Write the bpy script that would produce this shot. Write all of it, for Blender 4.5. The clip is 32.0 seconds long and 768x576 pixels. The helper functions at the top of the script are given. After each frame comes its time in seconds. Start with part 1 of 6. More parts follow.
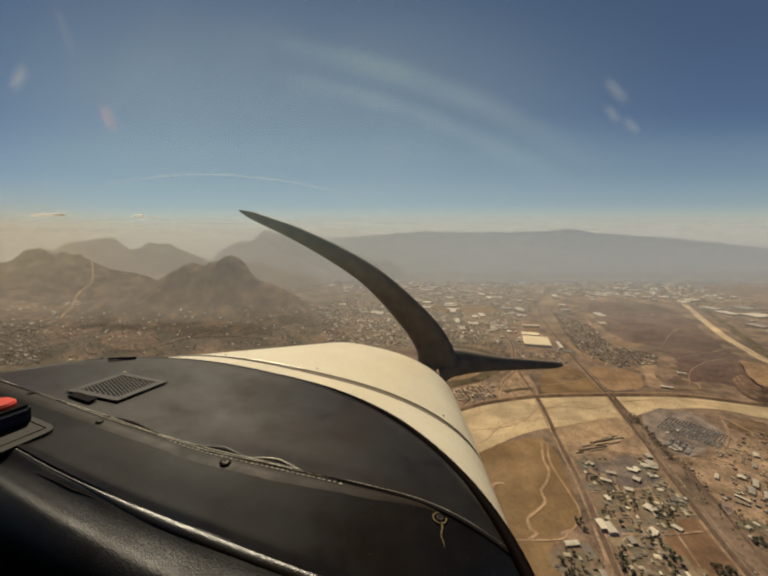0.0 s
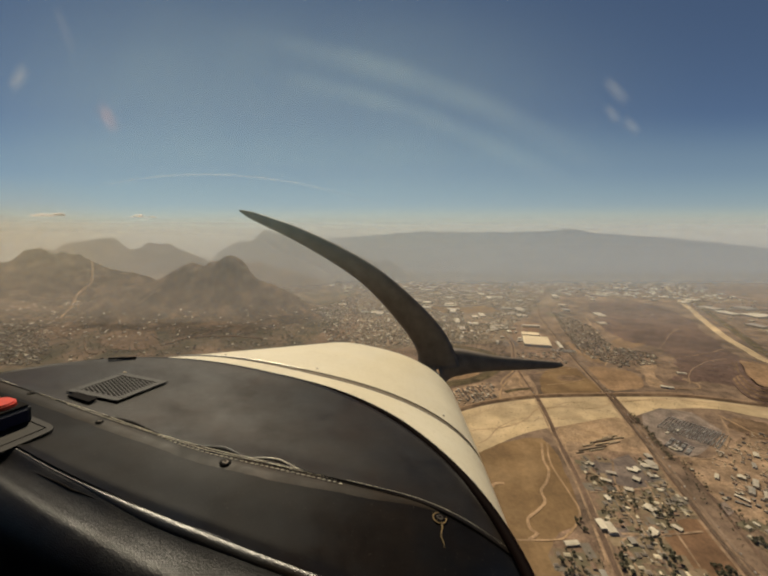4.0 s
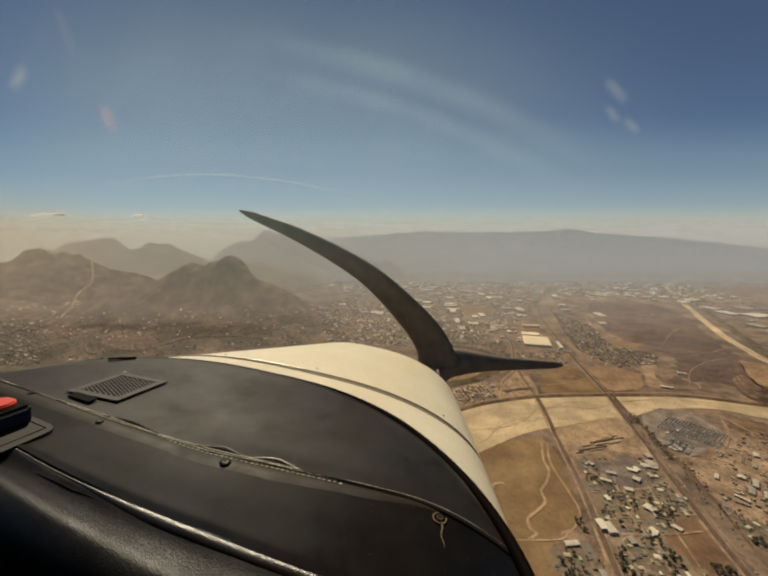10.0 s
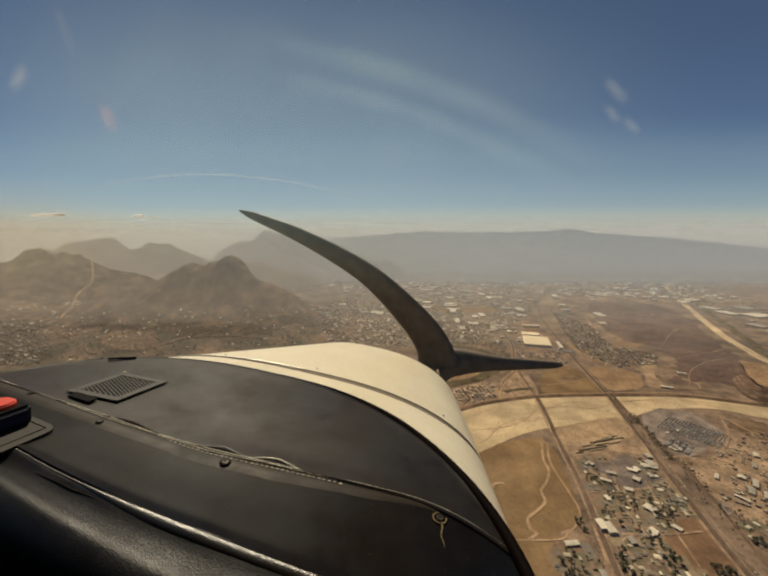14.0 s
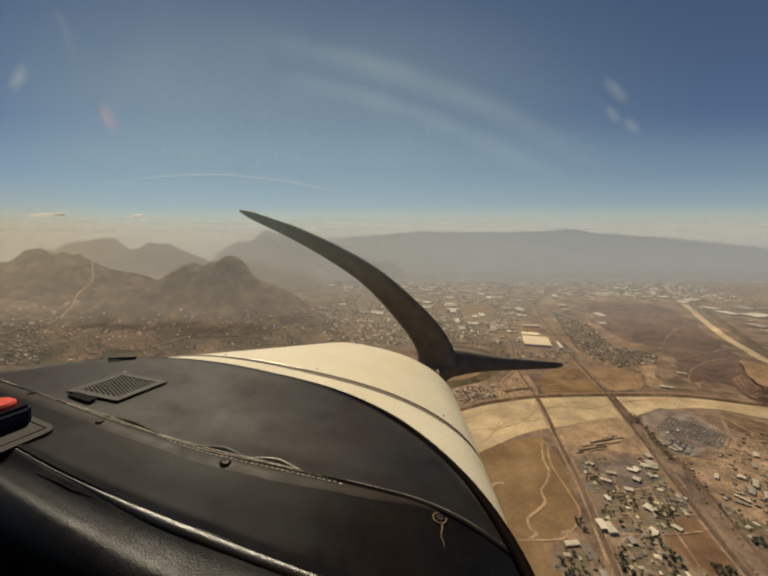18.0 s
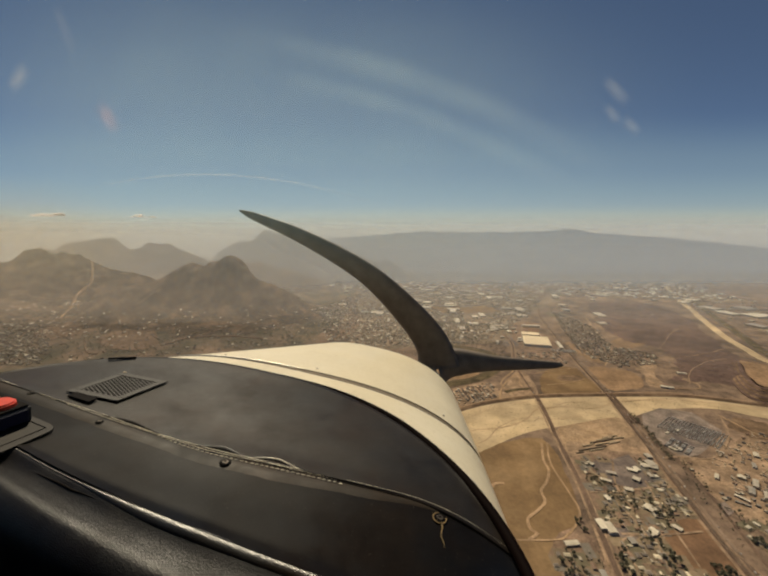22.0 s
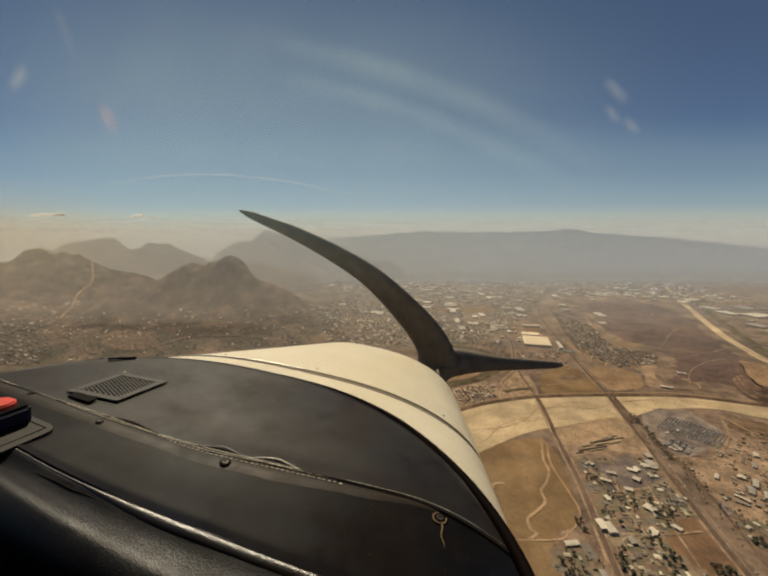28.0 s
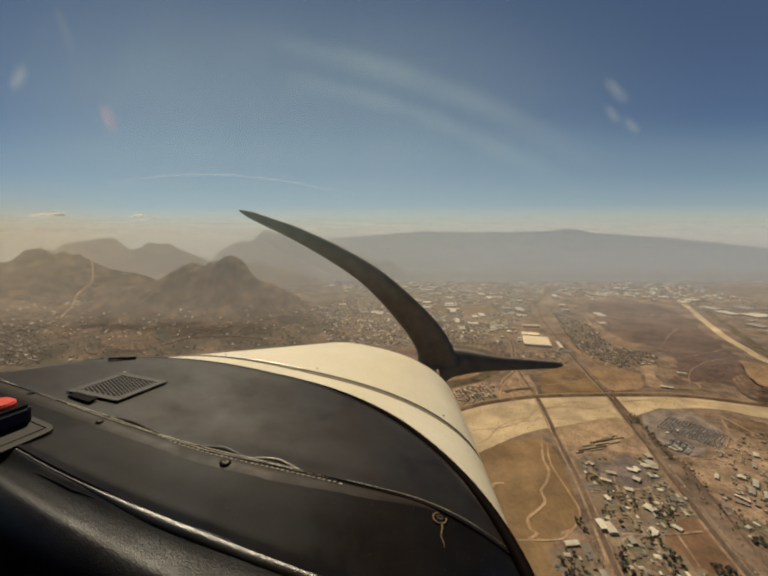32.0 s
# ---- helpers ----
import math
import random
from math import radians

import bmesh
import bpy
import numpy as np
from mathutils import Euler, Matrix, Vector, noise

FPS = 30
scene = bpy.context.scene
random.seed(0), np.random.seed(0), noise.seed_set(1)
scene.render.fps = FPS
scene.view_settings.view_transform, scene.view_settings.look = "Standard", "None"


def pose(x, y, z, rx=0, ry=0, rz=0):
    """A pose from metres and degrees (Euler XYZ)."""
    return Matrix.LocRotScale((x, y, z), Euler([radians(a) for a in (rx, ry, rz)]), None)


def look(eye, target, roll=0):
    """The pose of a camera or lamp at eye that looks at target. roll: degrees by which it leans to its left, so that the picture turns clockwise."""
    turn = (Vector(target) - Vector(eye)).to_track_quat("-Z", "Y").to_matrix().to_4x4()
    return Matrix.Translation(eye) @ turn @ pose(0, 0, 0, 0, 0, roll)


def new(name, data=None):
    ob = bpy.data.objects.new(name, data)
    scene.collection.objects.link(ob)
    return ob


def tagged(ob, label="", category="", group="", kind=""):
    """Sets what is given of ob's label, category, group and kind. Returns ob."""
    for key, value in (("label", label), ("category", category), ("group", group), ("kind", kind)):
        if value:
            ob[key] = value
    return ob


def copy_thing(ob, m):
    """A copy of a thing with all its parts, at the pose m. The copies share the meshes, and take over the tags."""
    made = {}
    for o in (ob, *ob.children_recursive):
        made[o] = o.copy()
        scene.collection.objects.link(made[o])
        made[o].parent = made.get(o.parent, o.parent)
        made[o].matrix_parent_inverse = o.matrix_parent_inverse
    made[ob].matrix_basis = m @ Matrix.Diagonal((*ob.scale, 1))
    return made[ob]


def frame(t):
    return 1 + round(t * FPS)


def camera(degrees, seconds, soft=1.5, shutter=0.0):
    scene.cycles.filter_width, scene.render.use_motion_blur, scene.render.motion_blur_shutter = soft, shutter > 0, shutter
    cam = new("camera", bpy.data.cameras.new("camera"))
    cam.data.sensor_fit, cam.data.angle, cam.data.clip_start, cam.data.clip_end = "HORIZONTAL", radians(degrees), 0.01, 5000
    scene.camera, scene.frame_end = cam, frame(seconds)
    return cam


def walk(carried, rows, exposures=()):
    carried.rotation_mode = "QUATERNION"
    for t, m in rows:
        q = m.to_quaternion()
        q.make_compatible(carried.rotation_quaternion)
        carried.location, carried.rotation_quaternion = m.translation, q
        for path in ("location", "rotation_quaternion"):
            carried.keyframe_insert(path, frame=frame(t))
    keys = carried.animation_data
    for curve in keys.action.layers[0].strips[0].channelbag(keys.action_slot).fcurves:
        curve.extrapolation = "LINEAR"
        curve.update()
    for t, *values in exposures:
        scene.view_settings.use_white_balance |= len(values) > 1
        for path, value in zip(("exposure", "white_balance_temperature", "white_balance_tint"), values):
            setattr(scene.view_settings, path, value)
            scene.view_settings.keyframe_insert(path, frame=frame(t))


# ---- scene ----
# The aircraft holds its line while the camera is clamped above the dash: one steady view.
cam = camera(93.4, 32.0, soft=2.3)
AHEAD = 19.5                                    # how far along the plan the aircraft stands
EYE = pose(0, AHEAD, 0, 90 - 8.47, 0, 9.2)
walk(cam, [(t, EYE) for t in (0.0, 8.0, 16.0, 24.0, 32.0)], exposures=[(0.0, 0.0, 7650, 7), (32.0, 0.0, 7650, 7)])

# ---------------------------------------------------------------- light
SUN_AZ, SUN_EL = radians(-28), radians(56)      # clockwise from straight ahead, above the horizon
world = bpy.data.worlds.new("sky")
scene.world = world
world.use_nodes = True
wn = world.node_tree.nodes
sky = wn.new("ShaderNodeTexSky")
sky.sky_type, sky.sun_disc = "NISHITA", False
sky.sun_elevation, sky.sun_rotation = SUN_EL, SUN_AZ
sky.altitude, sky.air_density, sky.dust_density, sky.ozone_density = 5200, 1.0, 0.15, 4.0
world.node_tree.links.new(sky.outputs[0], wn["Background"].inputs[0])
wn["Background"].inputs[1].default_value = 0.064
sun_data = bpy.data.lights.new("sun", "SUN")
sun_data.energy, sun_data.angle, sun_data.color = 4.0, radians(0.6), (1.0, 0.92, 0.79)
sun = new("sun", sun_data)
to_sun = Vector((math.sin(SUN_AZ) * math.cos(SUN_EL), math.cos(SUN_AZ) * math.cos(SUN_EL), math.sin(SUN_EL)))
sun.matrix_world = look(to_sun * 30, (0, 0, 0))

GZ = -560.0                                     # the plain, seen from the aircraft's height


# ---------------------------------------------------------------- materials
def material(name, rough=0.7, metal=0.0, spec=0.5):
    m = bpy.data.materials.new(name)
    m.use_nodes = True
    b = m.node_tree.nodes["Principled BSDF"]
    b.inputs["Roughness"].default_value, b.inputs["Metallic"].default_value = rough, metal
    b.inputs["Specular IOR Level"].default_value = spec
    return m, m.node_tree, b


def noise_node(tree, scale, detail=4.0, rough=0.55, coords="Object"):
    tc, n = tree.nodes.new("ShaderNodeTexCoord"), tree.nodes.new("ShaderNodeTexNoise")
    n.inputs["Scale"].default_value, n.inputs["Detail"].default_value, n.inputs["Roughness"].default_value = scale, detail, rough
    tree.links.new(tc.outputs[coords], n.inputs["Vector"])
    return n.outputs[0]


def ramp(tree, fac, stops):
    r = tree.nodes.new("ShaderNodeValToRGB")
    e = r.color_ramp.elements
    while len(e) < len(stops):
        e.new(0.5)
    for el, (p, c) in zip(e, stops):
        el.position, el.color = p, (*c, 1)
    tree.links.new(fac, r.inputs[0])
    return r.outputs[0]


def mix(tree, a, b, fac, how="MIX"):
    m = tree.nodes.new("ShaderNodeMix")
    m.data_type, m.blend_type = "RGBA", how
    for sock, v in ((m.inputs[0], fac), (m.inputs[6], a), (m.inputs[7], b)):
        if isinstance(v, (int, float)):
            sock.default_value = v
        elif isinstance(v, tuple):
            sock.default_value = (*v, 1)
        else:
            tree.links.new(v, sock)
    return m.outputs[2]


def bump(tree, b, height, strength, distance):
    n = tree.nodes.new("ShaderNodeBump")
    n.inputs["Strength"].default_value, n.inputs["Distance"].default_value = strength, distance
    tree.links.new(height, n.inputs["Height"])
    tree.links.new(n.outputs[0], b.inputs["Normal"])


def earth(name, low, mid, high, scale=0.012, fine=0.15, relief=1.0, mottle=1.0):
    """Bare or scrubby ground: three tones in patches of two sizes."""
    low, mid, high = ((r * 1.30, g * 1.145, b * 1.155) for r, g, b in (low, mid, high))
    m, t, b = material(name, 0.95, spec=0.1)
    big = ramp(t, noise_node(t, scale, 6, 0.6), [(0.36, low), (0.5, mid), (0.64, high)])
    small = ramp(t, noise_node(t, fine, 5, 0.65), [(0.38, (0.62, 0.62, 0.62)), (0.6, (1.08, 1.06, 1.02))])
    t.links.new(mix(t, big, small, 0.8 * mottle, "MULTIPLY"), b.inputs["Base Color"])
    col = b.inputs["Base Color"].links[0].from_socket
    spots = ramp(t, noise_node(t, fine * 5.5, 3, 0.7), [(0.36, (0.55, 0.56, 0.52)), (0.47, (1, 1, 1))])
    wash = ramp(t, noise_node(t, scale * 0.45, 7, 0.62), [(0.42, (0.86, 0.86, 0.86)), (0.62, (1.16, 1.14, 1.1))])
    t.links.new(mix(t, mix(t, col, spots, 0.6 * mottle, "MULTIPLY"), wash, 1.0, "MULTIPLY"), b.inputs["Base Color"])
    bump(t, b, noise_node(t, fine, 6), 0.4, relief)
    return m


def varied(name, stops, rough=0.8, per="island", scale=0.6, metal=0.0):
    """Paint that differs from piece to piece, with streaks and dirt."""
    m, t, b = material(name, rough, metal, 0.3)
    if per == "island":
        r = t.nodes.new("ShaderNodeNewGeometry").outputs["Random Per Island"]
    else:
        r = t.nodes.new("ShaderNodeObjectInfo").outputs["Random"]
    base = ramp(t, r, stops)
    base.node.color_ramp.interpolation = "CONSTANT"
    dirt = ramp(t, noise_node(t, scale, 5, 0.7), [(0.35, (0.72, 0.7, 0.66)), (0.62, (1.0, 1.0, 1.0))])
    t.links.new(mix(t, base, dirt, 0.75, "MULTIPLY"), b.inputs["Base Color"])
    return m


def plain(name, colour, rough=0.6, metal=0.0, spec=0.4, grain=40.0, depth=0.12, relief=0.0):
    m, t, b = material(name, rough, metal, spec)
    n = noise_node(t, grain, 5, 0.6)
    dark = tuple(c * (1 - depth) for c in colour)
    lite = tuple(min(1, c * (1 + depth)) for c in colour)
    t.links.new(ramp(t, n, [(0.35, dark), (0.65, lite)]), b.inputs["Base Color"])
    if relief:
        bump(t, b, n, 0.5, relief)
    return m


def leatherette(name, colour, rough, gloss=0.14, grain=0.28, size=400):
    m, t, b = material(name, rough, spec=gloss)
    blot = ramp(t, noise_node(t, 5.0, 10, 0.75), [(0.3, tuple(c * 0.45 for c in colour)), (0.7, tuple(c * 1.75 for c in colour))])
    dust = ramp(t, noise_node(t, 260.0, 2, 0.5), [(0.69, (0, 0, 0)), (0.78, (0.04, 0.036, 0.03))])
    tint = ramp(t, noise_node(t, 3.2, 6, 0.62), [(0.38, (1.45, 1.0, 0.62)), (0.5, (1.0, 1.0, 1.0)), (0.62, (0.72, 1.0, 1.5))])
    t.links.new(mix(t, mix(t, blot, tint, 0.9, "MULTIPLY"), dust, 1.0, "ADD"), b.inputs["Base Color"])
    polish = ramp(t, noise_node(t, 6.5, 9, 0.72), [(0.34, (gloss * 0.78,) * 3), (0.5, (gloss,) * 3), (0.68, (gloss * 1.28,) * 3)])
    t.links.new(polish, b.inputs["Specular IOR Level"])
    wear = ramp(t, noise_node(t, 8.0, 9, 0.74), [(0.34, (rough - 0.07,) * 3), (0.66, (rough + 0.13,) * 3)])
    t.links.new(wear, b.inputs["Roughness"])
    tc, v = t.nodes.new("ShaderNodeTexCoord"), t.nodes.new("ShaderNodeTexVoronoi")
    v.inputs["Scale"].default_value = size
    t.links.new(tc.outputs["Object"], v.inputs["Vector"])
    bump(t, b, v.outputs["Distance"], grain, 0.0011)
    return m


M_EARTH = earth("dry_scrub_earth", (0.085, 0.07, 0.053), (0.15, 0.12, 0.089), (0.225, 0.178, 0.128), 0.007, 0.04, 6.0)
M_WEST = earth("olive_brown_town_ground", (0.064, 0.066, 0.049), (0.106, 0.098, 0.074), (0.175, 0.142, 0.106), 0.006, 0.05, 3.0)
M_MESA = earth("red_brown_scrub", (0.090, 0.069, 0.060), (0.112, 0.085, 0.072), (0.138, 0.103, 0.084), 0.009, 0.06, 3.0, 1.1)
M_SAND = earth("pale_river_sand", (0.322, 0.275, 0.168), (0.382, 0.327, 0.202), (0.442, 0.381, 0.24), 0.012, 0.12, 1.0, 0.35)
M_FIELD = earth("brown_fallow_field", (0.125, 0.091, 0.050), (0.162, 0.118, 0.063), (0.205, 0.152, 0.083), 0.010, 0.12, 0.6, 0.42)
M_ORANGE = earth("orange_fallow_field", (0.175, 0.128, 0.078), (0.215, 0.157, 0.096), (0.26, 0.193, 0.12), 0.009, 0.08, 0.5)
M_LOT = earth("trodden_dirt_lot", (0.175, 0.136, 0.091), (0.245, 0.192, 0.13), (0.33, 0.262, 0.178), 0.035, 0.2, 0.4)
M_TOWN = earth("dusty_town_ground", (0.13, 0.10, 0.073), (0.19, 0.147, 0.105), (0.26, 0.20, 0.143), 0.03, 0.2, 0.4)
M_DARKYARD = earth("dark_grey_yard", (0.10, 0.092, 0.084), (0.138, 0.125, 0.110), (0.19, 0.17, 0.147), 0.03, 0.2, 0.3)
M_BROWNLOT = earth("red_brown_bare_lot", (0.115, 0.078, 0.048), (0.145, 0.098, 0.06), (0.18, 0.122, 0.075), 0.02, 0.12, 0.4, 0.6)
M_PALE = earth("grey_olive_city_ground", (0.115, 0.108, 0.078), (0.172, 0.152, 0.112), (0.26, 0.218, 0.16), 0.012, 0.05, 0.5)
M_YARD = earth("grey_storage_yard", (0.145, 0.131, 0.111), (0.19, 0.172, 0.146), (0.25, 0.226, 0.19), 0.03, 0.2, 0.4)
M_TRACK = earth("pale_dirt_track", (0.25, 0.19, 0.115), (0.31, 0.235, 0.143), (0.37, 0.285, 0.18), 0.02, 0.2, 0.3)
M_GREEN = earth("dark_green_scrub", (0.05, 0.045, 0.027), (0.085, 0.075, 0.045), (0.13, 0.11, 0.065), 0.02, 0.15, 2.0)
M_LEVEE = earth("dark_levee_slope", (0.09, 0.068, 0.045), (0.14, 0.105, 0.068), (0.19, 0.145, 0.095), 0.03, 0.2, 0.5)
M_ASPHALT = earth("worn_asphalt", (0.095, 0.073, 0.055), (0.12, 0.092, 0.069), (0.145, 0.112, 0.083), 0.02, 0.3, 0.1)
M_HIGHWAY = earth("sun_bleached_asphalt", (0.135, 0.108, 0.08), (0.165, 0.134, 0.10), (0.20, 0.165, 0.125), 0.02, 0.3, 0.1)
M_BALLAST = earth("rail_ballast", (0.085, 0.066, 0.05), (0.115, 0.09, 0.068), (0.15, 0.12, 0.09), 0.05, 0.5, 0.2)
M_CONCRETE = plain("weathered_concrete", (0.23, 0.19, 0.145), 0.85, grain=0.3)
M_ROOF = varied("roofing", [(0, (0.13, 0.105, 0.085)), (0.2, (0.23, 0.19, 0.15)), (0.38, (0.17, 0.105, 0.072)), (0.52, (0.36, 0.31, 0.235)),
                            (0.68, (0.10, 0.085, 0.07)), (0.84, (0.48, 0.42, 0.32)), (0.92, (0.66, 0.59, 0.46))], 0.75)
M_ROOF_PALE = varied("pale_sheet_roofing", [(0, (0.62, 0.57, 0.47)), (0.3, (0.42, 0.375, 0.30)), (0.5, (0.72, 0.67, 0.57)), (0.75, (0.30, 0.265, 0.22)), (0.88, (0.52, 0.46, 0.37))], 0.6)
M_WALL = varied("stucco", [(0, (0.46, 0.39, 0.30)), (0.3, (0.34, 0.28, 0.21)), (0.6, (0.58, 0.52, 0.43)), (0.85, (0.27, 0.25, 0.22))], 0.85)
M_ROOF_OB = varied("roofing_near", [(0, (0.17, 0.14, 0.115)), (0.18, (0.26, 0.215, 0.17)), (0.36, (0.21, 0.135, 0.092)), (0.5, (0.36, 0.31, 0.235)),
                                    (0.60, (0.20, 0.17, 0.14)), (0.70, (0.50, 0.425, 0.305)), (0.86, (0.70, 0.60, 0.43))], 0.75, "object")
M_WALL_OB = varied("stucco_near", [(0, (0.46, 0.39, 0.30)), (0.3, (0.34, 0.28, 0.21)), (0.6, (0.58, 0.52, 0.43)), (0.85, (0.27, 0.25, 0.22))], 0.85, "object")
M_SHED = varied("sheet_metal_roofing", [(0, (0.52, 0.455, 0.35)), (0.3, (0.66, 0.585, 0.455)), (0.55, (0.40, 0.35, 0.28)), (0.75, (0.29, 0.26, 0.22)), (0.86, (0.56, 0.49, 0.38))], 0.55, "object", 0.08)
M_DEPOT = plain("cream_membrane_roofing", (0.72, 0.58, 0.38), 0.75, grain=0.03, depth=0.06)
M_LEAF = varied("dry_country_foliage", [(0, (0.066, 0.064, 0.038)), (0.3, (0.086, 0.08, 0.05)), (0.6, (0.106, 0.096, 0.06)), (0.85, (0.12, 0.106, 0.07))], 0.9, "island", 1.5)
M_BARK = plain("bark", (0.13, 0.095, 0.065), 0.9, grain=3, depth=0.3)
M_LUMBER = plain("weathered_lumber", (0.31, 0.235, 0.15), 0.85, grain=0.4, depth=0.35)
M_CAR = varied("car_paint", [(0, (0.36, 0.34, 0.31)), (0.25, (0.20, 0.185, 0.17)), (0.45, (0.30, 0.275, 0.24)), (0.65, (0.24, 0.20, 0.165)), (0.86, (0.58, 0.55, 0.49))], 0.4, "island", 2.0)
M_HILL = earth("chaparral_hillside", (0.038, 0.034, 0.027), (0.078, 0.063, 0.047), (0.140, 0.108, 0.076), 0.010, 0.045, 18.0)
M_BANK = earth("sandy_bank_soil", (0.24, 0.185, 0.117), (0.30, 0.235, 0.15), (0.36, 0.285, 0.185), 0.03, 0.15, 0.5)
M_HILLTRACK = earth("tan_hill_track", (0.122, 0.095, 0.069), (0.16, 0.124, 0.09), (0.20, 0.158, 0.114), 0.02, 0.1, 0.3)
# The blue of distant haze is painted into this slope colour.
M_FARHILL = earth("haze_blue_mountain", (0.08, 0.115, 0.16), (0.095, 0.13, 0.175), (0.115, 0.145, 0.185), 0.002, 0.01, 10.0)

M_DASH = leatherette("black_leatherette", (0.0088, 0.0058, 0.0040), 0.46, 0.185, 0.16)
# Copy of the dash leatherette, darkened to paint its dimmer rear part.
M_REAR = leatherette("black_leatherette_dim_copy", (0.0042, 0.0037, 0.0037), 0.37, 0.068, 0.10)
# Dusty brown, lightened further to paint the highlight on the doubled edge.
M_STRIP = leatherette("dusty_vinyl_lightened", (0.0155, 0.0115, 0.0076), 0.50, 0.16, 0.10)
M_PAD = leatherette("black_padded_vinyl", (0.0035, 0.003, 0.0026), 0.40, 0.42, 0.36, 620)
M_BEAD = leatherette("worn_black_vinyl_bead", (0.015, 0.013, 0.0105), 0.32, 0.85, 0.32, 520)
M_RUBBER = plain("black_rubber", (0.0045, 0.003, 0.0024), 0.75, spec=0.08, grain=90)
M_SEAL = plain("red_brown_black_rubber", (0.0042, 0.0019, 0.0015), 0.7, spec=0.03, grain=90)
M_BLACK = plain("black_plastic", (0.02, 0.02, 0.021), 0.4, grain=120)
M_MATT = plain("grey_brown_panel", (0.012, 0.0086, 0.0056), 0.6, spec=0.25, grain=30, depth=0.25)
M_RED = plain("red_plastic", (0.62, 0.045, 0.02), 0.35, grain=60, depth=0.08)
M_BLUE = plain("dark_blue_plastic", (0.007, 0.009, 0.03), 0.4, grain=60)
# The base colour is raised to paint the sun's highlights along the seam.
M_THREAD = plain("welt_highlight_piping", (0.62, 0.56, 0.43), 0.3, grain=160, depth=0.45)
M_BLADE = plain("dark_grey_blade_paint", (0.115, 0.095, 0.078), 0.6, grain=14, depth=0.2)
M_STEEL = plain("worn_steel", (0.16, 0.13, 0.09), 0.4, 0.6, grain=200, depth=0.4)
# Pale metal for the lip, with the joint's edge highlight in its colour.
M_LIP = plain("highlighted_lip_metal", (0.86, 0.82, 0.72), 0.3, 0.8, grain=120, depth=0.15)
M_JOINT = plain("brown_joint_sealant", (0.17, 0.135, 0.095), 0.8, grain=60, depth=0.2)
M_LINING = plain("grey_cabin_lining", (0.05, 0.046, 0.04), 0.9, grain=12)
M_WASHER = plain("blackened_washer", (0.075, 0.062, 0.05), 0.45, 0.5, grain=200, depth=0.4)
M_SLAT = plain("grey_plastic_slat", (0.017, 0.0145, 0.0115), 0.55, spec=0.3, grain=60)
M_RUST = plain("rusty_water_stain", (0.20, 0.13, 0.05), 0.6, grain=150, depth=0.4)


def cream_paint():
    m, t, b = material("cream_white_paint", 0.38, spec=0.5)
    big = ramp(t, noise_node(t, 3.0, 5, 0.6), [(0.3, (0.69, 0.60, 0.42)), (0.7, (0.79, 0.70, 0.515))])
    grime = ramp(t, noise_node(t, 60.0, 6, 0.7), [(0.3, (0.80, 0.76, 0.68)), (0.5, (1, 1, 1))])
    t.links.new(mix(t, big, grime, 0.5, "MULTIPLY"), b.inputs["Base Color"])
    rr = ramp(t, noise_node(t, 9.0, 4), [(0.3, (0.3,) * 3), (0.7, (0.5,) * 3)])
    t.links.new(rr, b.inputs["Roughness"])
    bump(t, b, noise_node(t, 4.0, 2), 0.25, 0.01)
    return m


M_CREAM = cream_paint()


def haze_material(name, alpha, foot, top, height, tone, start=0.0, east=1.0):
    """Translucent stand-in for haze: mostly clear, the rest scatters the sunlight through and back; thinner to the
    east.
    """
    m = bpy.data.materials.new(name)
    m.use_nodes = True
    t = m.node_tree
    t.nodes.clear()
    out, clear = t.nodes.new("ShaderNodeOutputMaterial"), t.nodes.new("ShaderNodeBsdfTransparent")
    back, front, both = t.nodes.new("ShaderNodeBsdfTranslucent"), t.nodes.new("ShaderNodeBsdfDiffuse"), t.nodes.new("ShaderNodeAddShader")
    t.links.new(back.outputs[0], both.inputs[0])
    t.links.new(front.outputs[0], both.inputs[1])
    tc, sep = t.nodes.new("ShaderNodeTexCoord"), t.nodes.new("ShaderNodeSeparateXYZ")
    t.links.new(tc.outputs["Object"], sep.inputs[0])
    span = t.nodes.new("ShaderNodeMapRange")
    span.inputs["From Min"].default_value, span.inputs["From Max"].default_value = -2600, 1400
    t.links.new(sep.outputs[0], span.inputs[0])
    # The warmer west tone paints the sunward glow into the colour.
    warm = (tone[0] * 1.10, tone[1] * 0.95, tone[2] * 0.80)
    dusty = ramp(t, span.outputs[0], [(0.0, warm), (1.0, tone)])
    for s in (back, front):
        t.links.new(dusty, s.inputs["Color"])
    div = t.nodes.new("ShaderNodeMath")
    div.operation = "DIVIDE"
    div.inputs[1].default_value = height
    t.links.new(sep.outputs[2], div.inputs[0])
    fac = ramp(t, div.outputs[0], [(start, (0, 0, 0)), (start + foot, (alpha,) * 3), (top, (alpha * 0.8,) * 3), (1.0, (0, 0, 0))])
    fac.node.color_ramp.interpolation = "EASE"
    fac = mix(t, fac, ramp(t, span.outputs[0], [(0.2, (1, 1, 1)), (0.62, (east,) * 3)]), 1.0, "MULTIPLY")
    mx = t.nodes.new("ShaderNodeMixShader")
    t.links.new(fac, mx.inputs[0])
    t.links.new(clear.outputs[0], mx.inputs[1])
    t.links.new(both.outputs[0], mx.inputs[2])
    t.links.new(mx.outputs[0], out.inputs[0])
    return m


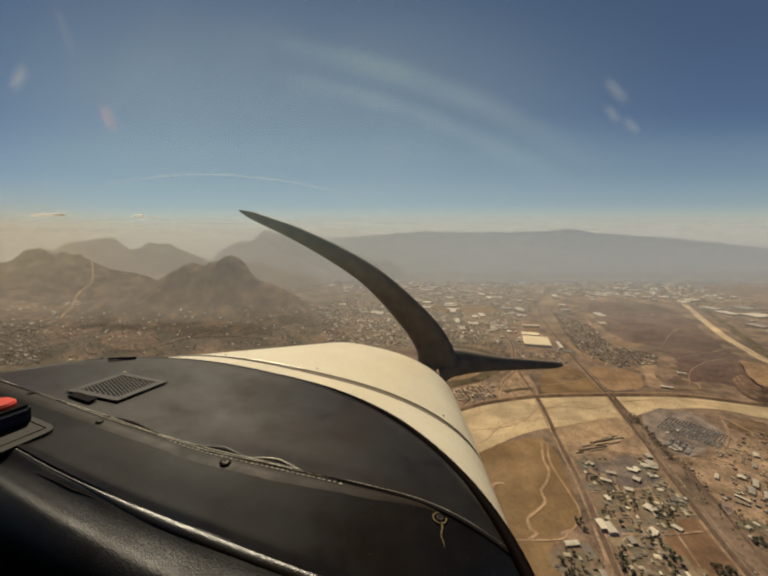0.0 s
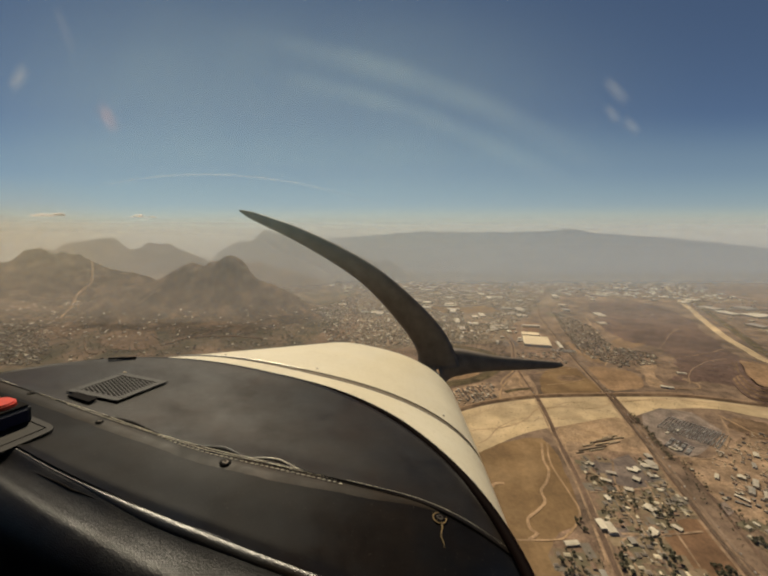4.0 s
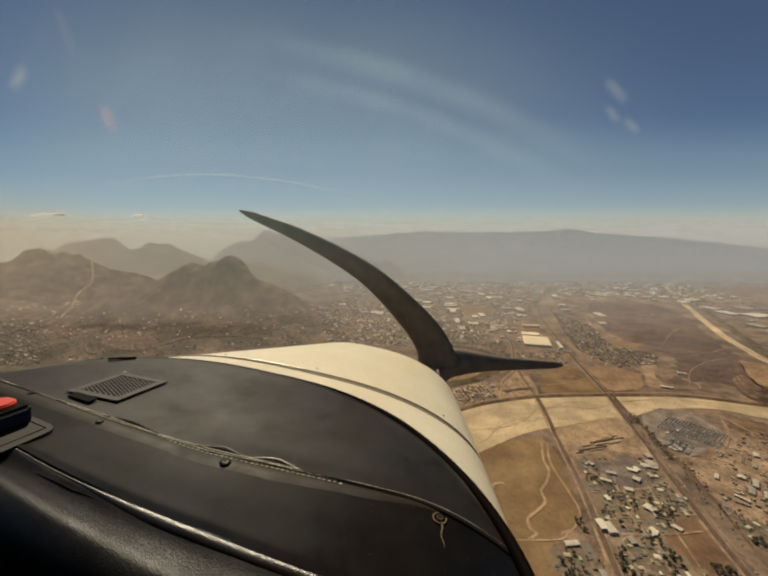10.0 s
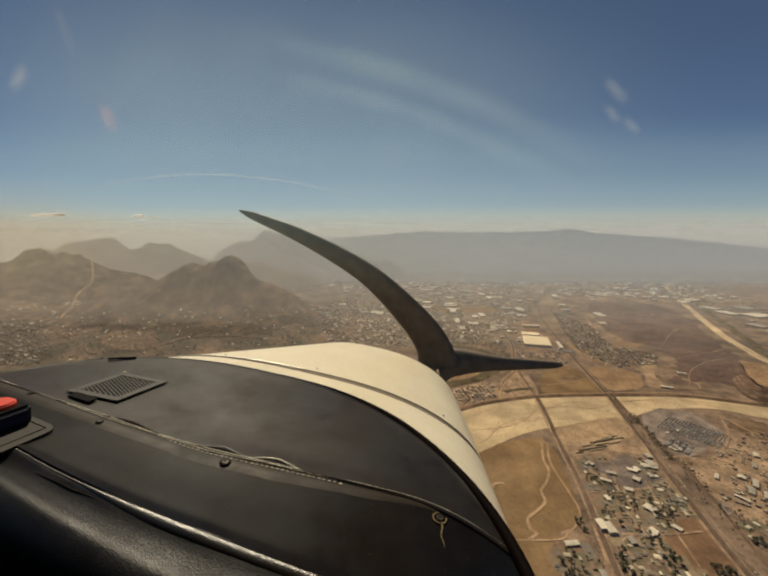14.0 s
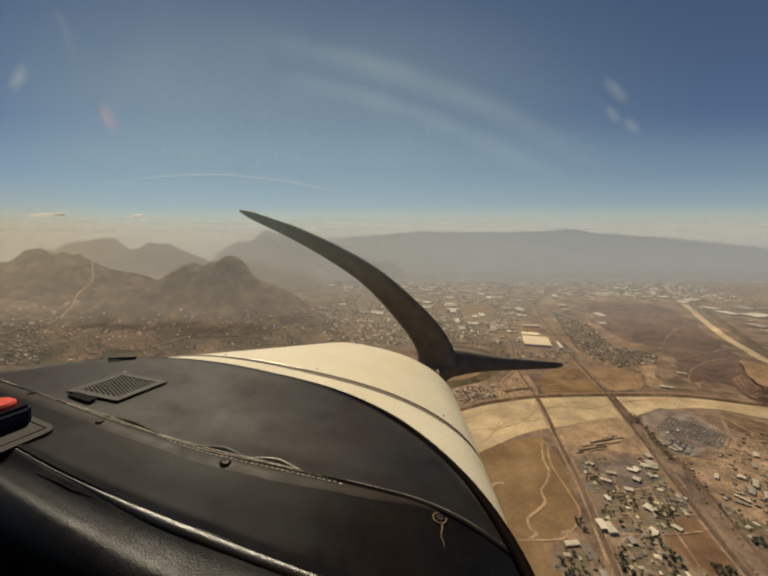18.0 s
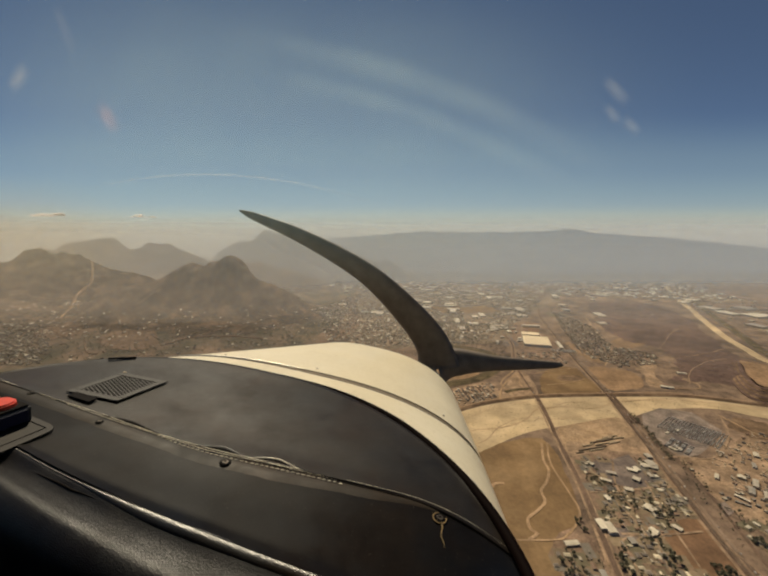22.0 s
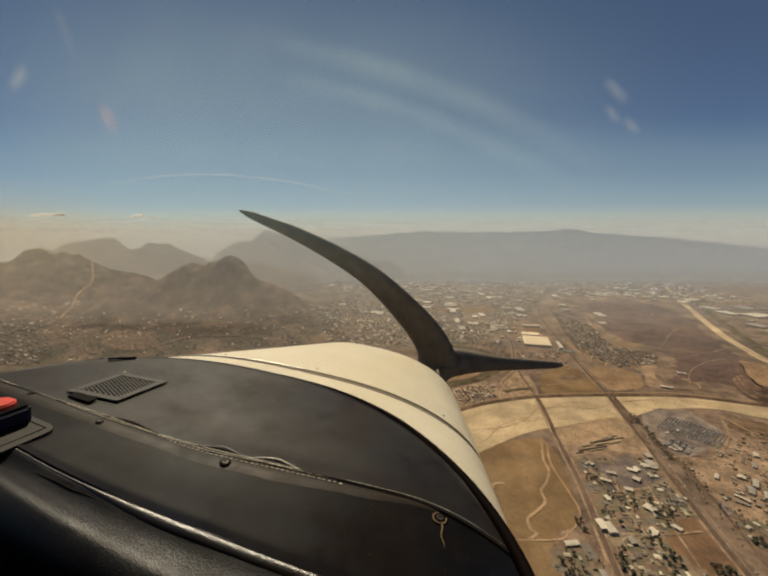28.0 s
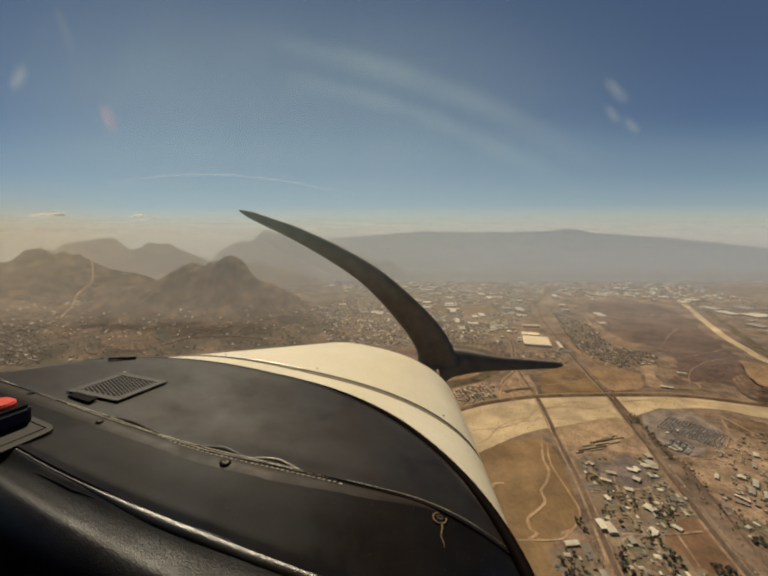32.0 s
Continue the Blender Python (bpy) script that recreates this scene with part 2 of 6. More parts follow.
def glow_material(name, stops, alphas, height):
    """Emissive stand-in for the far hazy distance: a plain gradient by height that melts into the sky."""
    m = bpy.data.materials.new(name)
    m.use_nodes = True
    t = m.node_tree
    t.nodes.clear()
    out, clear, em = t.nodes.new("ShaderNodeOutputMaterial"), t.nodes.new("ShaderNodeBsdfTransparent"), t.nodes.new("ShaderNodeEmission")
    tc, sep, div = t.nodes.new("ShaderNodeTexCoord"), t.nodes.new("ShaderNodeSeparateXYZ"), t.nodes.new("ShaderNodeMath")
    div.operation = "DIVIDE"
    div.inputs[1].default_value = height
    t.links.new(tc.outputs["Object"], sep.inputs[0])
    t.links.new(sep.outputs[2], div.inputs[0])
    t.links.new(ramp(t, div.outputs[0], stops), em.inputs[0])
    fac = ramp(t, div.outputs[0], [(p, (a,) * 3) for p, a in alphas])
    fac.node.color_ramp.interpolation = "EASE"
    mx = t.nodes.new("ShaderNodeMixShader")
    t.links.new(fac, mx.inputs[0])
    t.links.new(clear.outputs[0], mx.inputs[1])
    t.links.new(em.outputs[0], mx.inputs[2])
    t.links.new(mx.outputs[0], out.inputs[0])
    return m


# ---------------------------------------------------------------- mesh helpers
def mesh_of(name, verts, faces, mats, smooth=False, index=None):
    me = bpy.data.meshes.new(name)
    me.from_pydata([tuple(v) for v in verts], [], [tuple(f) for f in faces])
    for m in mats if isinstance(mats, (list, tuple)) else [mats]:
        me.materials.append(m)
    if smooth:
        me.polygons.foreach_set("use_smooth", [True] * len(me.polygons))
    if index is not None:
        me.polygons.foreach_set("material_index", index)
    me.update()
    return me


def put(name, me, parent=None, label="", m=None):
    ob = new(name, me)
    if parent is not None:
        ob.parent = parent
    if m is not None:
        ob.matrix_basis = m
    if label:
        ob["label"] = label
    return ob


def setting(name, me, label, category, m=None):
    return tagged(put(name, me, None, "", m), label, category, kind="structure")


def part(name, bm, mat, parent, label="", smooth=False, m=None):
    me = bpy.data.meshes.new(name)
    bm.normal_update()
    bm.to_mesh(me)
    bm.free()
    me.materials.append(mat)
    if smooth:
        me.polygons.foreach_set("use_smooth", [True] * len(me.polygons))
    return put(name, me, parent, label, m)


def block(sx, sy, sz, bevel=0.0, segs=2):
    """A box on its base, with rounded edges."""
    bm = bmesh.new()
    bmesh.ops.create_cube(bm, size=1.0)
    bmesh.ops.transform(bm, matrix=Matrix.Translation((0, 0, sz / 2)) @ Matrix.Diagonal((sx, sy, sz, 1)), verts=bm.verts)
    if bevel:
        bmesh.ops.bevel(bm, geom=bm.edges[:], offset=bevel, segments=segs, profile=0.5, affect="EDGES")
    return bm


def grid_faces(nu, nv, first=0):
    return [(first + i * nv + j, first + (i + 1) * nv + j, first + (i + 1) * nv + j + 1, first + i * nv + j + 1)
            for i in range(nu - 1) for j in range(nv - 1)]


def smooth_line(points, step=12.0, closed=False):
    """A Catmull-Rom line through plan points, sampled every few metres."""
    p = [np.array(q, float) for q in points]
    n, out = len(p), []
    for i in range(n if closed else n - 1):
        if closed:
            a, b, c, d = (p[(i + k) % n] for k in (-1, 0, 1, 2))
        else:
            b, c = p[i], p[i + 1]
            a = p[i - 1] if i else 2 * b - c
            d = p[i + 2] if i + 2 < n else 2 * c - b
        k = max(2, int(np.linalg.norm(c - b) / step))
        for s in np.arange(k) / k:
            out.append(0.5 * (2 * b + (c - a) * s + (2 * a - 5 * b + 4 * c - d) * s * s + (3 * b - a - 3 * c + d) * s ** 3))
    if not closed:
        out.append(p[-1])
    return np.array(out)


def strip(points, profile, step=12.0, rise=None):
    """A cross-section (offset, height) drawn along a smooth plan line on the ground."""
    line = smooth_line(points, step)
    tan = np.gradient(line, axis=0)
    tan /= np.linalg.norm(tan, axis=1)[:, None]
    nor = np.stack([tan[:, 1], -tan[:, 0]], 1)
    verts = []
    for p, n in zip(line, nor):
        for off, h in profile:
            q = p + n * off
            verts.append([q[0], q[1], GZ + h])
    V = np.array(verts)
    if V[:, 0].min() < -300 or V[:, 1].max() > 3700:
        V[:, 2] += relief(V[:, 0], V[:, 1])
    verts = V.tolist()
    k = len(profile)
    faces = [(i * k + j, i * k + j + 1, (i + 1) * k + j + 1, (i + 1) * k + j) for i in range(len(line) - 1) for j in range(k - 1)]
    return verts, faces


def patch(points, h, step=25.0, wobble=6.0, sharp=False):
    """A flat piece of land with a smooth, uneven outline, or a fenced one with corners."""
    line = smooth_line(points, step, closed=True)
    if sharp:
        line, wobble = points, 0.0
    out = []
    for i, (x, y) in enumerate(line):
        d = noise.noise(Vector((x * 0.02, y * 0.02, 3.1))) * wobble
        e = noise.noise(Vector((x * 0.02, y * 0.02, 9.7))) * wobble
        out.append((x + d, y + e, GZ + h))
    return out, [tuple(range(len(out)))]


def drape(points):
    """A plot laid over sloping ground, in small squares."""
    poly = [tuple(p) for p in smooth_line(points, 20, True)]
    xs = np.arange(min(p[0] for p in poly), max(p[0] for p in poly), 14.0)
    ys = np.arange(min(p[1] for p in poly), max(p[1] for p in poly), 14.0)
    verts, ids, faces = [], {}, []
    for i, x in enumerate(xs):
        for j, y in enumerate(ys):
            if inside(poly, x, y):
                ids[i, j] = len(verts)
                verts.append((x, y, GZ + 3.0 + float(relief(x, y))))
    for (i, j), a in ids.items():
        if all(k in ids for k in ((i + 1, j), (i + 1, j + 1), (i, j + 1))):
            faces.append((a, ids[i + 1, j], ids[i + 1, j + 1], ids[i, j + 1]))
    return verts, faces


def inside(poly, x, y):
    hit = False
    for (x0, y0), (x1, y1) in zip(poly, poly[1:] + poly[:1]):
        if (y0 > y) != (y1 > y) and x < (x1 - x0) * (y - y0) / (y1 - y0) + x0:
            hit = not hit
    return hit


# ---------------------------------------------------------------- relief of the land
def fbm(x, y, scale, octaves=5, seed=0):
    """Smooth noise about 0, for arrays."""
    rng = np.random.RandomState(11 + seed)
    table = rng.rand(256, 256)
    total, amp = 0, 0.5
    for o in range(octaves):
        u, v = x / scale * 2 ** o + 37.3 * o, y / scale * 2 ** o + 11.9 * o
        iu, iv = np.floor(u).astype(int), np.floor(v).astype(int)
        fu, fv = u - iu, v - iv
        fu, fv = fu * fu * (3 - 2 * fu), fv * fv * (3 - 2 * fv)
        a, b = table[iu % 256, iv % 256], table[(iu + 1) % 256, iv % 256]
        c, d = table[iu % 256, (iv + 1) % 256], table[(iu + 1) % 256, (iv + 1) % 256]
        total = total + amp * ((a * (1 - fu) + b * fu) * (1 - fv) + (c * (1 - fu) + d * fu) * fv - 0.5)
        amp *= 0.5
    return total


# summits: place, height, spread along and across, turn
SUMMITS = [(-1352, 2180, 392, 230, 230, 0), (-1500, 2190, 322, 200, 220, 5), (-1690, 2200, 330, 300, 260, 5), (-1080, 2200, 280, 400, 290, 0), (-1900, 2080, 245, 420, 320, 20), (-1500, 1950, 105, 900, 420, 0),
           (-3040, 2950, 545, 380, 400, 0), (-3300, 2870, 495, 400, 360, 0), (-2650, 3050, 455, 380, 320, 0), (-2350, 3100, 380, 420, 300, 0), (-2150, 2620, 235, 900, 330, 0), (-1900, 3300, 290, 900, 300, 0),
           (-3000, 2400, 460, 560, 330, 0), (-3450, 2100, 400, 640, 450, 0), (-2500, 2350, 265, 560, 360, 0), (-2900, 1800, 140, 700, 380, 0),
           (-2010, 3950, 570, 420, 260, 0), (-1660, 4000, 560, 480, 260, 0), (-2380, 3900, 420, 480, 260, 0), (-1200, 4050, 400, 520, 260, 0), (-650, 4120, 260, 560, 260, 0)]


def relief(x, y):
    """Height of the land above the plain."""
    x, y = np.asarray(x, float), np.asarray(y, float)
    h = np.zeros(np.broadcast(x, y).shape)
    wx, wy = x + 150 * fbm(x, y, 380, 5, 1), y + 150 * fbm(x, y, 380, 5, 2)
    for cx, cy, top, along, across, turn in SUMMITS:
        c, s = math.cos(radians(turn)), math.sin(radians(turn))
        u, v = ((wx - cx) * c + (wy - cy) * s) / along, (-(wx - cx) * s + (wy - cy) * c) / across
        h = h + (top * np.exp(-(u * u + v * v) ** 0.95)) ** 4
    h = h ** 0.25
    ridge = 1 - 2 * np.abs(fbm(x, y, 520, 5, 3))
    rough = 1 - 2 * np.abs(fbm(x + 90, y, 230, 5, 6))
    h = h * (0.60 + 0.28 * ridge + 0.22 * rough) + 18 * fbm(x, y, 300, 4, 5) * np.clip((-x - 700) / 500, 0, 1)
    west = np.clip((-x - 350 - 0.12 * (y - 1500)) / 900, 0, 1)
    far = np.clip((y - 3600) / 500, 0, 1) * np.clip((-x - 200) / 400, 0, 1)
    deep = np.clip((0.987 * y - 0.16 * x - 3950) / 900, 0, 1) * np.clip((x + 1300) / 900, 0, 1)
    return np.maximum(h, 0) * np.maximum(west * west * (3 - 2 * west), far) + 90 * deep * deep * (3 - 2 * deep)


# ---------------------------------------------------------------- the land
def build_ground():
    xs = np.concatenate([np.linspace(-7600, -5000, 12), np.linspace(-4900, -500, 270), np.linspace(-460, 6800, 80)])
    ys = np.concatenate([np.linspace(-900, 1000, 20), np.linspace(1030, 4950, 240), np.linspace(5100, 6900, 10)])
    X, Y = np.meshgrid(xs, ys, indexing="ij")
    Z = GZ + relief(X, Y)
    verts = np.stack([X, Y, Z], -1).reshape(-1, 3).tolist()
    west = (-600 + 300 * fbm(X, Y, 300, 4, 12) - X)[:-1, :-1].reshape(-1)
    H = (Z - GZ + 40 * fbm(X, Y, 140, 4, 9))[:-1, :-1].reshape(-1)
    return mesh_of("ground", verts, grid_faces(len(xs), len(ys)), [M_EARTH, M_HILL, M_WEST], True, np.where(H > 48, 1, np.where(west > 0, 2, 0)).tolist())


setting("ground", build_ground(), "dry brown plain rising to bare chaparral hills", "ground")

RIVER_N = [(-420, 760), (-150, 960), (13, 1085), (68, 1127), (169, 1195), (344, 1269), (603, 1323), (852, 1352), (1072, 1313), (1330, 1290), (1520, 1400), (1560, 1600)]
RIVER_S = [(-400, 560), (-120, 730), (44, 860), (138, 941), (229, 1018), (323, 1072), (447, 1115), (565, 1165), (720, 1249), (884, 1278), (1009, 1231), (1330, 1195), (1640, 1330), (1690, 1620)]


def river_mesh():
    a, b = smooth_line(RIVER_N, 14), smooth_line(RIVER_S, 14)
    n, rows = 110, 9
    pick = lambda line, s: line[np.clip((s * (len(line) - 1)).astype(int), 0, len(line) - 1)]
    s = np.linspace(0, 1, n)
    A, B = pick(a, s), pick(b, s)
    verts = []
    for i in range(n):
        for j in range(rows):
            f = j / (rows - 1)
            x, y = A[i] * (1 - f) + B[i] * f
            dip = 0.5 + 0.35 * noise.noise(Vector((x * 0.03, y * 0.03, 0)))
            verts.append((x, y, GZ + (0.06 if j in (0, rows - 1) else dip)))
    return mesh_of("river_bed", verts, grid_faces(n, rows), M_SAND, True)


setting("river_bed", river_mesh(), "wide dry river bed of pale sand", "river bed")
for k, (f, a, b, half, mat) in enumerate(((0.72, 4, 46, 0.9, M_BANK), (0.27, 30, 90, 0.9, M_TRACK), (0.54, 24, 70, 1.2, M_TRACK))):
    up, down = smooth_line(RIVER_N, 14), smooth_line(RIVER_S, 14)
    rill = []
    for q in range(a, b, 4):
        g = min(0.93, max(0.07, f + 0.34 * noise.noise(Vector((q * 0.13, k * 3.7, 0)))))
        p = up[q * (len(up) - 1) // 110] * (1 - g) + down[q * (len(down) - 1) // 110] * g
        rill.append(tuple(p))
    setting("river_rill", mesh_of("river_rill", *strip(rill, [(-half, 1.05), (0, 1.12 + 0.02 * k), (half, 1.05)], 8), mat), "shallow rill or wheel track in the sand", "river bed")
CHANNEL = [(1640, 1480), (1480, 1650), (1438, 1812), (1485, 2004), (1561, 2272), (1755, 2780), (2195, 3878), (2560, 4700)]
setting("river_channel", mesh_of("river_channel", *strip(CHANNEL, [(-20, 0.1), (-14, 0.8), (0, 0.6), (14, 0.8), (20, 0.1)], 30), M_SAND), "sandy river channel winding into the distance", "river bed")
setting("levee_scrub", mesh_of("levee_scrub", *strip([(1720, 1520), (1560, 1680), (1500, 1812), (1530, 1950), (1640, 2231), (1850, 2780), (2060, 3300), (2290, 3878)], [(-22, 0.1), (-8, 5), (8, 5), (22, 0.1)], 30), M_GREEN), "dark scrub along the channel", "levee")
setting("levee_north", mesh_of("levee_north", *strip([(-150, 978), (13, 1100), (68, 1142), (169, 1210), (344, 1284), (603, 1338), (852, 1368), (1072, 1328), (1300, 1310)],
                                                    [(9, 0.2), (3, 3.0), (-3, 3.2), (-13, 0.2)]), M_LEVEE), "dark earth levee beside the dry river", "levee")
setting("levee_path", mesh_of("levee_path", *strip([(-150, 985), (13, 1107), (68, 1149), (169, 1217), (344, 1291), (603, 1345), (786, 1378), (884, 1372), (1081, 1340)],
                                                  [(2.2, 4.5), (-2.2, 4.5)]), M_TRACK), "pale service track on top of the levee", "track")

FIELDS = [
    ("west_plot", [(-1700, 1500), (-1450, 1420), (-1330, 1500), (-1480, 1640), (-1680, 1640)], M_HILLTRACK, "bare brown plot at the foot of the hills"),
    ("west_plot", [(-2150, 1560), (-1950, 1480), (-1850, 1580), (-2050, 1680)], M_HILLTRACK, "pale bare plot among hillside houses"),
    ("fallow_field", [(138, 941), (254, 1009), (298, 979), (297, 817), (282, 723), (208, 644), (130, 625), (90, 700), (60, 830)], M_FIELD, "brown fallow field beside the river"),
    ("south_field", [(90, 640), (160, 640), (205, 610), (195, 480), (60, 420), (-60, 560)], M_FIELD, "brown field with dry grass"),
    ("orange_field", [(-90, 1480), (-36, 1487), (62, 1517), (159, 1467), (113, 1410), (22, 1384), (-31, 1352), (-90, 1330)], M_ORANGE, "orange-brown ploughed field"),
    ("levee_field", [(369, 1312), (430, 1538), (555, 1600), (572, 1500), (568, 1360)], M_FIELD, "brown field beside the railway"),
    ("bench_field", [(612, 1604), (742, 1613), (783, 1531), (744, 1434), (660, 1386), (606, 1392)], M_ORANGE, "orange-brown field inside a low bank"),
    ("triangle_field", [(215, 1260), (300, 1500), (345, 1480), (350, 1330), (330, 1290), (240, 1240)], M_LOT, "trodden yellow field crossed by tracks"),
    ("tan_clearing", [(817, 1639), (917, 1683), (850, 1560), (830, 1450), (770, 1437), (810, 1560)], M_LOT, "tan clearing below the packed houses"),
    ("dark_plot", [(466, 1491), (549, 1505), (541, 1456), (460, 1443)], M_LEVEE, "dark ploughed plot"),
    ("red_clearing", [(876, 2025), (1022, 2147), (1060, 2032), (918, 1920), (860, 1933)], M_ORANGE, "red bare clearing at the foot of the rise"),
    ("red_plot", [(513, 2377), (609, 2392), (552, 2133), (460, 2118)], M_BROWNLOT, "red-brown bare plot behind the depot"),
    ("dark_lot", [(341, 2074), (429, 2089), (387, 1872), (311, 1860)], M_DARKYARD, "dark asphalt lot beside the depot"),
    ("city_field", [(153, 2761), (386, 2714), (322, 2346), (144, 2286)], M_BROWNLOT, "red-brown empty city field"),
    ("sandy_bank", [(326, 1054), (428, 1120), (529, 1166), (556, 1150), (540, 1056), (455, 989), (357, 951), (326, 957)], M_BANK, "sandy bank above the dry river"),
    ("storage_yard", [(630, 1204), (708, 1256), (793, 1240), (806, 1131), (704, 1029), (665, 995), (600, 965), (596, 1032), (600, 1137)], M_YARD, "grey storage yard full of rows"),
    ("works_yard", [(600, 965), (690, 985), (860, 1120), (980, 1150), (960, 900), (700, 780), (600, 780)], M_LOT, "pale works yard with sheds"),
    ("timber_yard", [(345, 1000), (440, 1000), (545, 1060), (540, 960), (420, 930), (345, 920)], M_LOT, "dirt timber yard"),
    ("town_ground", [(335, 930), (525, 960), (512, 700), (500, 560), (480, 420), (330, 420), (320, 600), (326, 800)], M_TOWN, "dusty town ground between houses"),
    ("village_ground", [(205, 640), (285, 690), (305, 560), (290, 420), (190, 420)], M_TOWN, "dusty village ground"),
    ("brown_lot", [(418, 691), (473, 745), (510, 758), (508, 707), (504, 640), (452, 620), (420, 640)], M_BROWNLOT, "bare red-brown lot beside the railway"),
    ("dark_yard", [(662, 1135), (772, 1212), (795, 1124), (698, 1028), (641, 1030)], M_DARKYARD, "dark grey part of the storage yard"),
    ("pale_lot", [(602, 935), (643, 977), (699, 946), (650, 861), (600, 845)], M_LOT, "pale bare lot beside the works"),
    ("river_terrace", [(902, 1227), (959, 1183), (908, 1117), (841, 1137)], M_LEVEE, "dark brown terrace beside the river"),
    ("parking_lot", [(364, 915), (440, 940), (482, 965), (493, 860), (464, 823), (383, 842)], M_DARKYARD, "dark grey parking lot in the town"),
    ("parking_lot", [(340, 700), (375, 712), (368, 670), (338, 660)], M_DARKYARD, "dark grey parking lot beside the road"),
    ("south_lot", [(133, 634), (212, 647), (190, 612), (205, 583), (145, 572)], M_FIELD, "brown bare lot south of the field"),
    ("park_ground", [(-60, 1745), (115, 1785), (195, 1695), (190, 1555), (82, 1510), (-60, 1495)], M_LOT, "pale ground of a mobile-home park"),
    ("camp_ground", [(30, 1285), (190, 1376), (205, 1240), (70, 1160), (-20, 1150)], M_LOT, "pale ground of a small camp"),
    ("depot_ground", [(400, 2100), (600, 2100), (590, 1839), (575, 1657), (372, 1595), (400, 1800)], M_TOWN, "pale apron round a depot"),
    ("bench_lot", [(640, 1960), (690, 1960), (720, 1700), (660, 1690)], M_ORANGE, "orange lot beside the railway"),
    ("city_ground", [(-540, 1700), (-50, 1800), (330, 1960), (430, 2300), (640, 2700), (960, 3500), (-760, 3600), (-880, 2414)], M_PALE, "pale dusty ground between city houses"),
    ("river_terrace", [(861, 1187), (968, 1204), (936, 1161), (838, 1145)], M_LEVEE, "dark brown terrace beside the river"),
    ("river_terrace", [(847, 1112), (917, 1132), (960, 1120), (889, 1094)], M_LEVEE, "dark brown terrace beside the river"),
    ("dark_lot", [(578, 805), (601, 816), (600, 787), (570, 766)], M_DARKYARD, "dark asphalt lot beside the back road"),
    ("dark_lot", [(318, 668), (338, 706), (352, 704), (340, 664)], M_DARKYARD, "dark asphalt lot beside a white hall"),
    ("city_field", [(-100, 2800), (330, 2900), (420, 2700), (0, 2620)], M_FIELD, "brown empty city field"),
]
for i, (name, poly, mat, label) in enumerate(FIELDS):
    setting(name, mesh_of(name, *(drape(poly) if poly[0][0] < -1000 else patch(poly, 0.25 + 0.02 * i, sharp=mat in (M_YARD, M_DARKYARD, M_BROWNLOT))), mat), label, "field")


RISE = [(895, 2071), (965, 2514), (1170, 3216), (1701, 3250), (1690, 2775), (1530, 2227), (1400, 1850), (1390, 1620), (1164, 1451), (916, 1411), (842, 1565), (984, 1785), (1003, 1964)]
RISE = [tuple(p) for p in smooth_line(RISE, 60, True)]
RISE_RIM = np.array(RISE)


def rise_height(x, y):
    """Height of the scrub rise over the plain, with cut terraces at its river end."""
    rim = np.min(np.hypot(RISE_RIM[:, 0] - x, RISE_RIM[:, 1] - y))
    h = 30 * (1 - math.exp(-(rim + 14 * noise.noise(Vector((x * 0.02, y * 0.02, 0)))) / 170)) * (1 + 0.9 * float(fbm(x, y, 500, 4, 8)))
    h += 7 * (noise.noise(Vector((x * 0.011, y * 0.011, 2.0))) + 0.5 * noise.noise(Vector((x * 0.03, y * 0.03, 6.0)))) * min(1.0, rim / 120)
    cut = max(0.0, 1 - math.hypot(x - 1250, y - 1560) / 190)
    if cut:
        h = h * (1 - cut) + 6 * math.floor(h * 1.4 / 6) * cut
    return h - 8


def mesa_mesh():
    xs, ys = np.arange(810, 2020, 13.0), np.arange(1400, 3760, 17.0)
    verts, ids, faces = [], {}, []
    for i, x in enumerate(xs):
        for j, y in enumerate(ys):
            if inside(RISE, x, y):
                ids[i, j] = len(verts)
                verts.append((x, y, GZ + rise_height(x, y)))
    for (i, j), a in ids.items():
        if all(k in ids for k in ((i + 1, j), (i + 1, j + 1), (i, j + 1))):
            faces.append((a, ids[i + 1, j], ids[i + 1, j + 1], ids[i, j + 1]))
    return mesh_of("scrub_rise", verts, faces, M_MESA, True)


setting("scrub_rise", mesa_mesh(), "low red-brown rise covered in dry scrub", "hill")
for line, half in (([(1000, 1790), (1100, 1800), (1250, 1880), (1400, 2000)], 1.8), ([(985, 1860), (1100, 1980), (1300, 2250), (1460, 2420)], 1.8), ([(930, 1480), (1000, 1600), (1120, 1720), (1260, 1800)], 1.5),
                   ([(1000, 2300), (1150, 2350), (1320, 2300), (1500, 2380)], 2.2), ([(1080, 2700), (1250, 2600), (1450, 2700), (1640, 2750)], 2.6)):
    V, F = strip(line, [(-half, 0), (half, 0)], 10)
    V = [(x, y, GZ + rise_height(x, y) + 0.9) for x, y, z in V]
    setting("rise_track", mesh_of("rise_track", V, F, M_LOT), "pale dirt track over the scrub rise", "track")
PIT_OUT = np.array([(1230, 1740), (1183, 1655), (1120, 1545), (1075, 1440), (1062, 1374), (1085, 1335), (1170, 1330)], float)
PIT_IN = np.array([(1290, 1760), (1250, 1705), (1195, 1610), (1155, 1520), (1146, 1478), (1164, 1455), (1230, 1450)], float)
